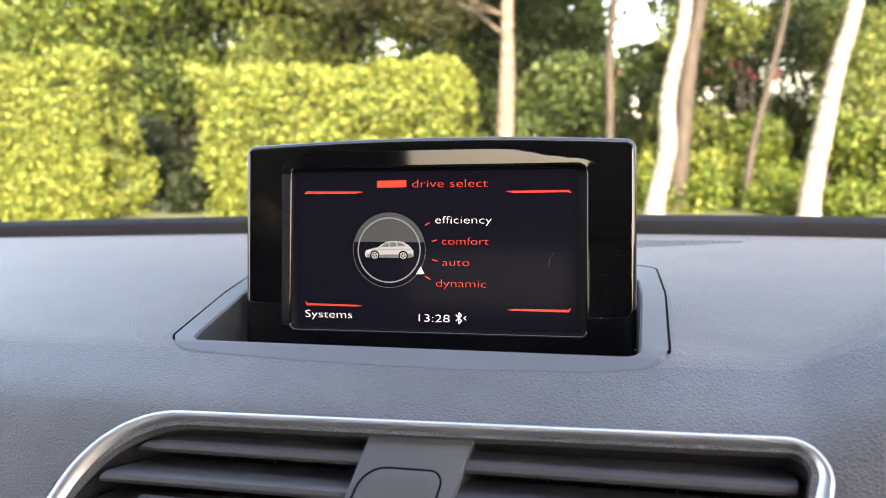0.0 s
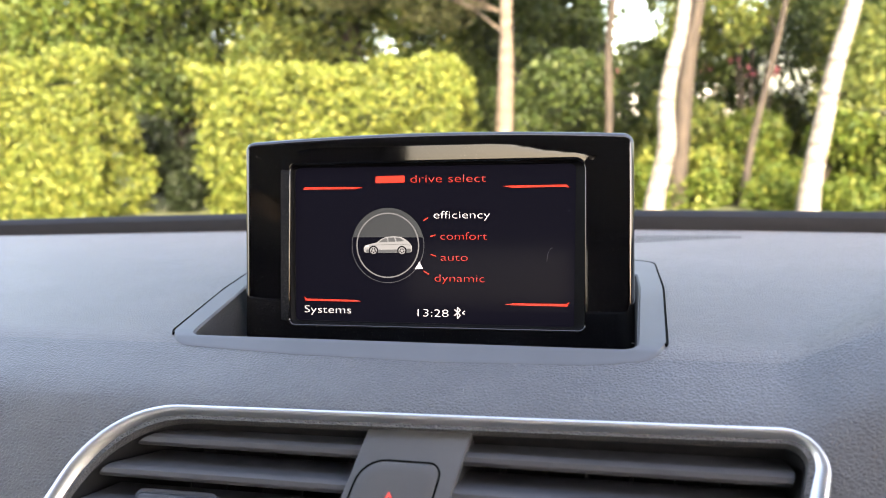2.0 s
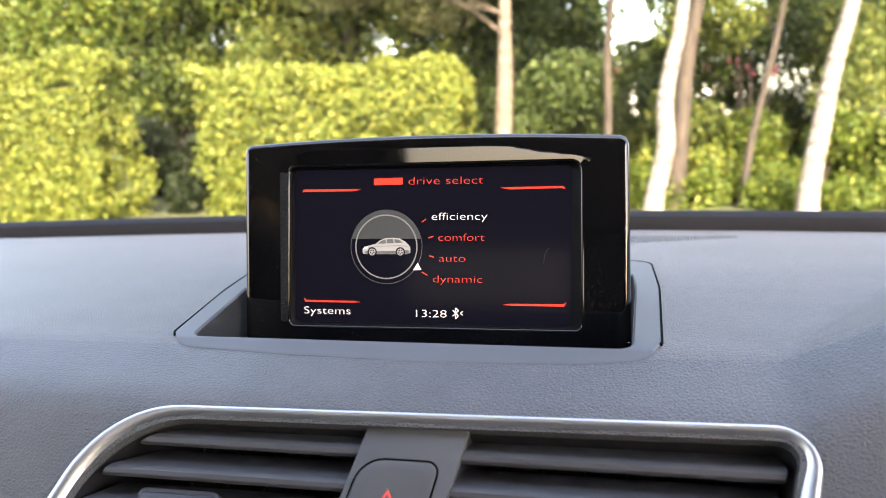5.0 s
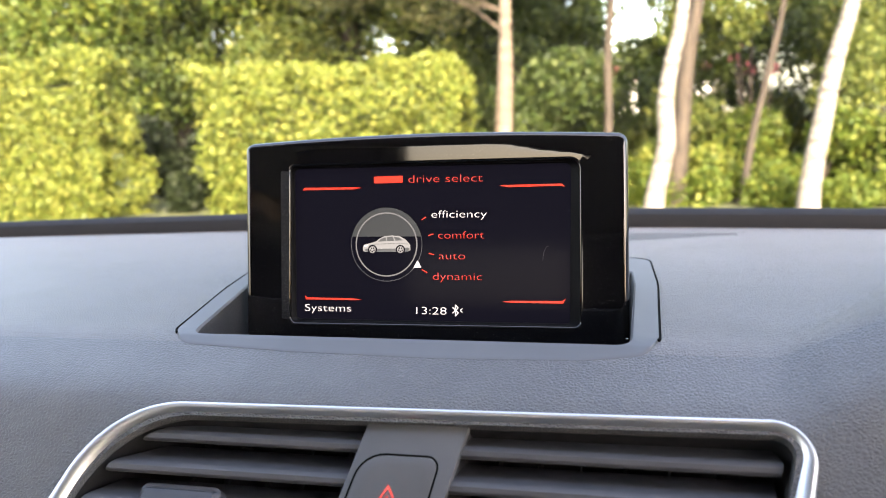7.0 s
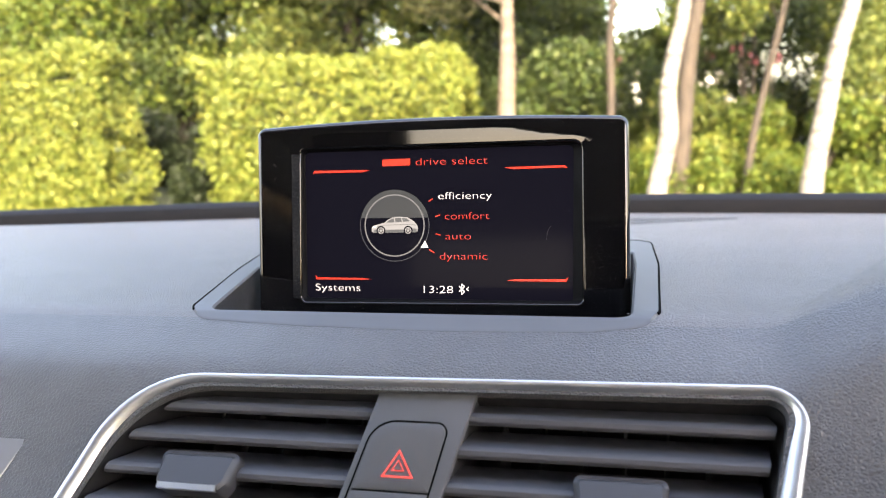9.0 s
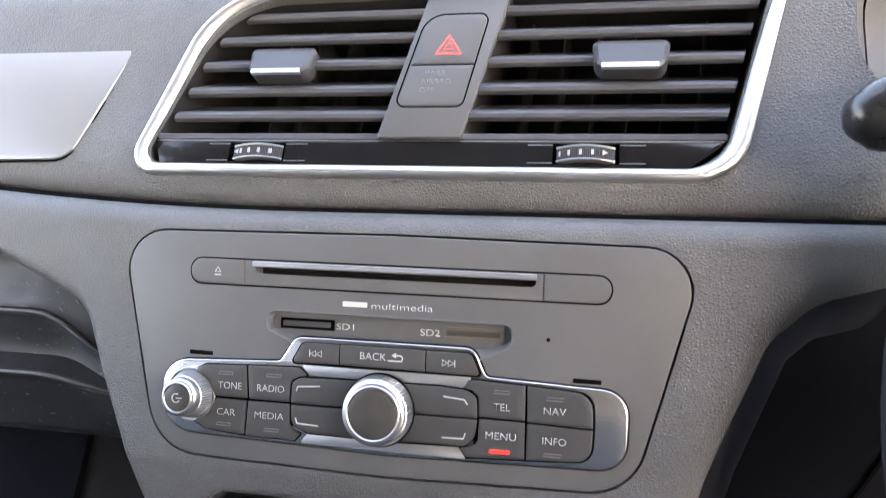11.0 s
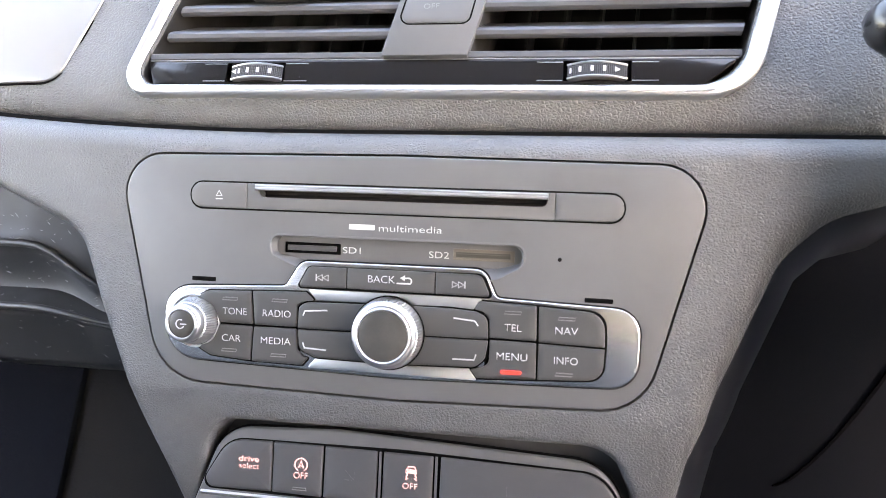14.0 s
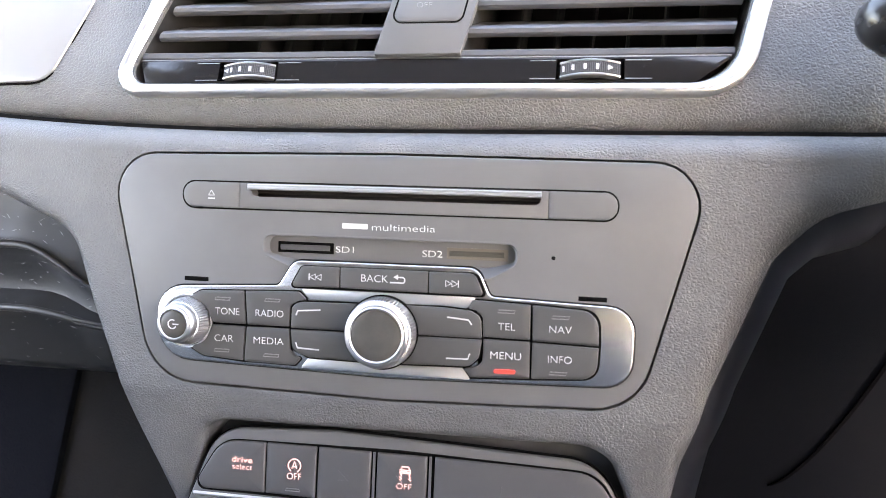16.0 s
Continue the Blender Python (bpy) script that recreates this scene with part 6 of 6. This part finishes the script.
# pale-barked tree, its foliage hanging above the hedge
tree([(-0.98, 8.0, 0), (-0.98, 8.0, 0.9), (-0.95, 8.0, 1.5), (-0.94, 8.0, 2.1), (-0.9, 8.0, 4.2)], 0.118, 0.05, M_PALE_BARK, M_GREY_LEAF,
     clumps(-1.9, 8.2, 2.9, (1.5, 0.7, 0.65), 16, 0.5, 0.7, 1) + clumps(-1.2, 8.2, 4.2, (2.0, 1.2, 0.7), 14, 0.7, 0.8, 2), 30000, 0.035,
     "tree with pale flaking bark and grey-green hanging leaves")
# slim reddish trunk
tree([(0.13, 8.3, 0), (0.15, 8.3, 1.0), (0.14, 8.3, 1.7), (0.20, 8.3, 2.6), (0.2, 8.3, 4.5)], 0.05, 0.03, M_BARK, M_BIRCH_LEAF,
     clumps(-0.6, 8.8, 3.6, (0.7, 0.6, 0.6), 9, 0.5, 0.8, 3), 7000, 0.035, "slim tree with reddish brown bark")
# two white birches
tree([(0.56, 7.1, 0), (0.59, 7.1, 0.25), (0.675, 7.1, 0.7), (0.66, 7.1, 1.1), (0.72, 7.1, 1.5), (0.80, 7.1, 1.95), (0.95, 7.1, 3.8)], 0.104, 0.05, M_BIRCH, M_BIRCH_LEAF,
     clumps(0.9, 7.4, 3.7, (0.8, 0.7, 0.6), 10, 0.5, 0.8, 4), 9000, 0.032, "white-barked birch with a leaning crooked trunk", "birches")
tree([(1.95, 7.1, 0), (1.96, 7.1, 0.3), (2.02, 7.1, 0.8), (2.11, 7.1, 1.4), (2.23, 7.1, 1.95), (2.5, 7.1, 3.6)], 0.110, 0.055, M_BIRCH, M_DARK_LEAF,
     clumps(2.6, 7.6, 3.2, (0.7, 0.7, 0.7), 9, 0.5, 0.8, 5) + clumps(2.55, 7.5, 2.0, (0.25, 0.3, 0.5), 4, 0.22, 0.9, 15), 9000, 0.032,
     "white-barked birch with a leaning trunk", "birches")
# brown trunks between and behind the birches
tree([(0.86, 8.0, 0), (0.90, 8.0, 0.9), (0.95, 8.0, 1.6), (1.06, 8.0, 2.4), (1.2, 8.0, 4.4)], 0.095, 0.06, M_BARK, M_DARK_LEAF,
     clumps(1.6, 8.6, 3.5, (0.9, 0.7, 0.6), 10, 0.55, 0.8, 6), 9000, 0.035, "tree with a straight brown trunk")
tree([(1.52, 8.0, 0), (1.60, 8.0, 0.7), (1.72, 8.0, 1.3), (1.86, 8.0, 2.1), (2.0, 8.0, 3.6)], 0.042, 0.026, M_BARK, M_DARK_LEAF,
     clumps(1.9, 8.4, 2.7, (0.6, 0.5, 0.5), 8, 0.4, 0.8, 7) + clumps(1.25, 8.5, 1.98, (0.5, 0.3, 0.24), 12, 0.22, 0.8, 17), 11000, 0.032, "slim leaning tree with brown bark")
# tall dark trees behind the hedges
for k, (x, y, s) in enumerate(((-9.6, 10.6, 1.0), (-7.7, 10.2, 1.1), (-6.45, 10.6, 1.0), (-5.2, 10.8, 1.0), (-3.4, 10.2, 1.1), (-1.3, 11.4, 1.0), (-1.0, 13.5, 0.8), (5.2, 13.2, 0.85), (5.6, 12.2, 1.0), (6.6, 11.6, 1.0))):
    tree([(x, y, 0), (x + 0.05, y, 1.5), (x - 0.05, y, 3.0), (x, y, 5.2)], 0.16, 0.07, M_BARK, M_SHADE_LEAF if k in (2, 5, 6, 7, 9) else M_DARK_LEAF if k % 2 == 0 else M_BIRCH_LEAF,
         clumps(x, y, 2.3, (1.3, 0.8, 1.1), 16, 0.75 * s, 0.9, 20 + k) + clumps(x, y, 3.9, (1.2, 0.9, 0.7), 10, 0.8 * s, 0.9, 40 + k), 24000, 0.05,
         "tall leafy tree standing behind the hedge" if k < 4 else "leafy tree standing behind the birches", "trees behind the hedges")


def shrub(x, y, spread, z, n, radius, count, mat, label, seed, size=0.04):
    ob = thing("shrub", pose(x, y, 0), label, "shrub", "shrubs under the trees")
    spec = clumps(0, 0, z, spread, n, radius, 0.85, seed)
    for cx, cy, cz, r, f in spec[:5]:
        bm, _ = trunk_mesh([(cx * 0.2, cy * 0.2, 0), (cx * 0.6, cy * 0.6, cz * 0.5), (cx, cy, cz)], 0.025, 0.008, 7)
        part("stem", bm, M_BARK, ob, "", 60)
    p = blobs(spec, count)
    p[:, 2] = np.maximum(p[:, 2], 0.02)
    leaves = new("leaves", leaf_mesh("leaves", p, size, mat))
    leaves.parent = ob
    tagged(leaves, kind="stuff")
    return ob


# shrubs in the shaded places take the leaf colour with shade painted in
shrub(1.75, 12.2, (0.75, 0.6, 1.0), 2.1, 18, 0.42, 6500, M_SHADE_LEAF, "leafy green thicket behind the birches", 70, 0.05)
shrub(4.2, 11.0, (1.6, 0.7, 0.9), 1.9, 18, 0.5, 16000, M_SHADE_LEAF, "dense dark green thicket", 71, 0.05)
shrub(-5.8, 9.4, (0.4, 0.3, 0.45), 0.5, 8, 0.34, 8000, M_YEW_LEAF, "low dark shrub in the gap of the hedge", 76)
shrub(2.0, 8.2, (2.3, 0.35, 0.12), 0.16, 28, 0.27, 16000, M_BIRCH_LEAF, "low green plants along the foot of the birches", 77, 0.035)
shrub(0.75, 12.6, (0.5, 0.4, 0.3), 1.7, 9, 0.3, 3600, M_SHADE_LEAF, "thin dark shrub with gaps of daylight", 78, 0.05)
shrub(-3.2, 11.4, (0.7, 0.4, 0.5), 2.4, 12, 0.4, 7000, M_BIRCH_LEAF, "leafy green branches above the hedge", 79, 0.045)
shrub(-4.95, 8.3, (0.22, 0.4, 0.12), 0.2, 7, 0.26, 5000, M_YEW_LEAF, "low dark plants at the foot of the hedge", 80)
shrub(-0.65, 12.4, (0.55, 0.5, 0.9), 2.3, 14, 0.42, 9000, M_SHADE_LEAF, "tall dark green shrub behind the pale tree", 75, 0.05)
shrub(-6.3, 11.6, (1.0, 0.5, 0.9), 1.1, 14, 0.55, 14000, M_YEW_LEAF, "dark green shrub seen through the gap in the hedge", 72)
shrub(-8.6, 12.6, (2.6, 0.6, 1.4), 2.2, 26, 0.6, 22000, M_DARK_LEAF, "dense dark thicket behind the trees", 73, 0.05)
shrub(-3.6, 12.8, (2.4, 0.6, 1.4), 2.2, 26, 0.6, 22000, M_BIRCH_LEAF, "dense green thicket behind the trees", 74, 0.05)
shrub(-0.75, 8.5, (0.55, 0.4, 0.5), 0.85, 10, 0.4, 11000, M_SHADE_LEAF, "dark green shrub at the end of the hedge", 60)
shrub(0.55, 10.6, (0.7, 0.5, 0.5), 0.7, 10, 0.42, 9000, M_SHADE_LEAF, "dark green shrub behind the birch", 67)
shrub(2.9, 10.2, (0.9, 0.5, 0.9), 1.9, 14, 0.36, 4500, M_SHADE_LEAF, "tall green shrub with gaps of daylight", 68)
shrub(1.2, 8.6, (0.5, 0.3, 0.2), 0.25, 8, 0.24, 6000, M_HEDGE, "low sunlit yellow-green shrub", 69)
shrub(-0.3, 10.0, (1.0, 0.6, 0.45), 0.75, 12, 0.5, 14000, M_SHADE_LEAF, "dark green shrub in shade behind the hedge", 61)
shrub(2.4, 8.8, (1.0, 0.5, 0.35), 0.45, 14, 0.36, 14000, M_BIRCH_LEAF, "sunlit green shrub under the birches", 62)
shrub(1.3, 9.6, (0.9, 0.5, 0.5), 0.55, 12, 0.36, 9000, M_DARK_LEAF, "green shrub between the trunks", 63)
shrub(3.4, 9.6, (0.9, 0.6, 0.8), 1.2, 14, 0.42, 14000, M_DARK_LEAF, "tall green shrub beside the birches", 64)
shrub(2.3, 11.5, (1.8, 0.8, 1.0), 1.7, 16, 0.40, 4500, M_SHADE_LEAF, "thin airy shrub with gaps of daylight", 65, 0.05)
shrub(1.85, 9.4, (0.28, 0.2, 0.45), 1.8, 5, 0.1, 45, M_RED_LEAF, "small shrub with dark pink leaves", 66, 0.04)

shrub(2.6, 11.3, (0.6, 0.3, 0.32), 0.62, 10, 0.34, 8000, M_DARK_LEAF, "green shrub before the pale house", 81, 0.045)
shrub(3.1, 7.7, (1.3, 0.3, 0.06), 0.12, 22, 0.2, 11000, M_BIRCH_LEAF, "low yellow-green plants along the drive", 82, 0.03)

# pale house with a red roof, far behind the trees
house = thing("house", pose(3.5, 62, 0), "pale rendered house with a red roof beyond the trees", "house")
bm = bmesh.new()
add_plate(bm, [(-7000, -3500), (7000, -3500), (7000, 3500), (-7000, 3500)], 0, 2700)
part("wall", bm, M_HOUSE, house)
bm = bmesh.new()
rings(bm, [[(x, -4000, 2700), (x, 4000, 2700), (x, 0, 3900)] for x in (-7400, 7400)])
part("roof", bm, M_ROOF, house, "red tiled roof")
for x in (-5000, -2000, 1500, 4800):
    bm = bmesh.new()
    box(bm, x - 600, x + 600, -3540, -3490, 900, 2200)
    part("window", bm, M_PANE, house, "dark window")
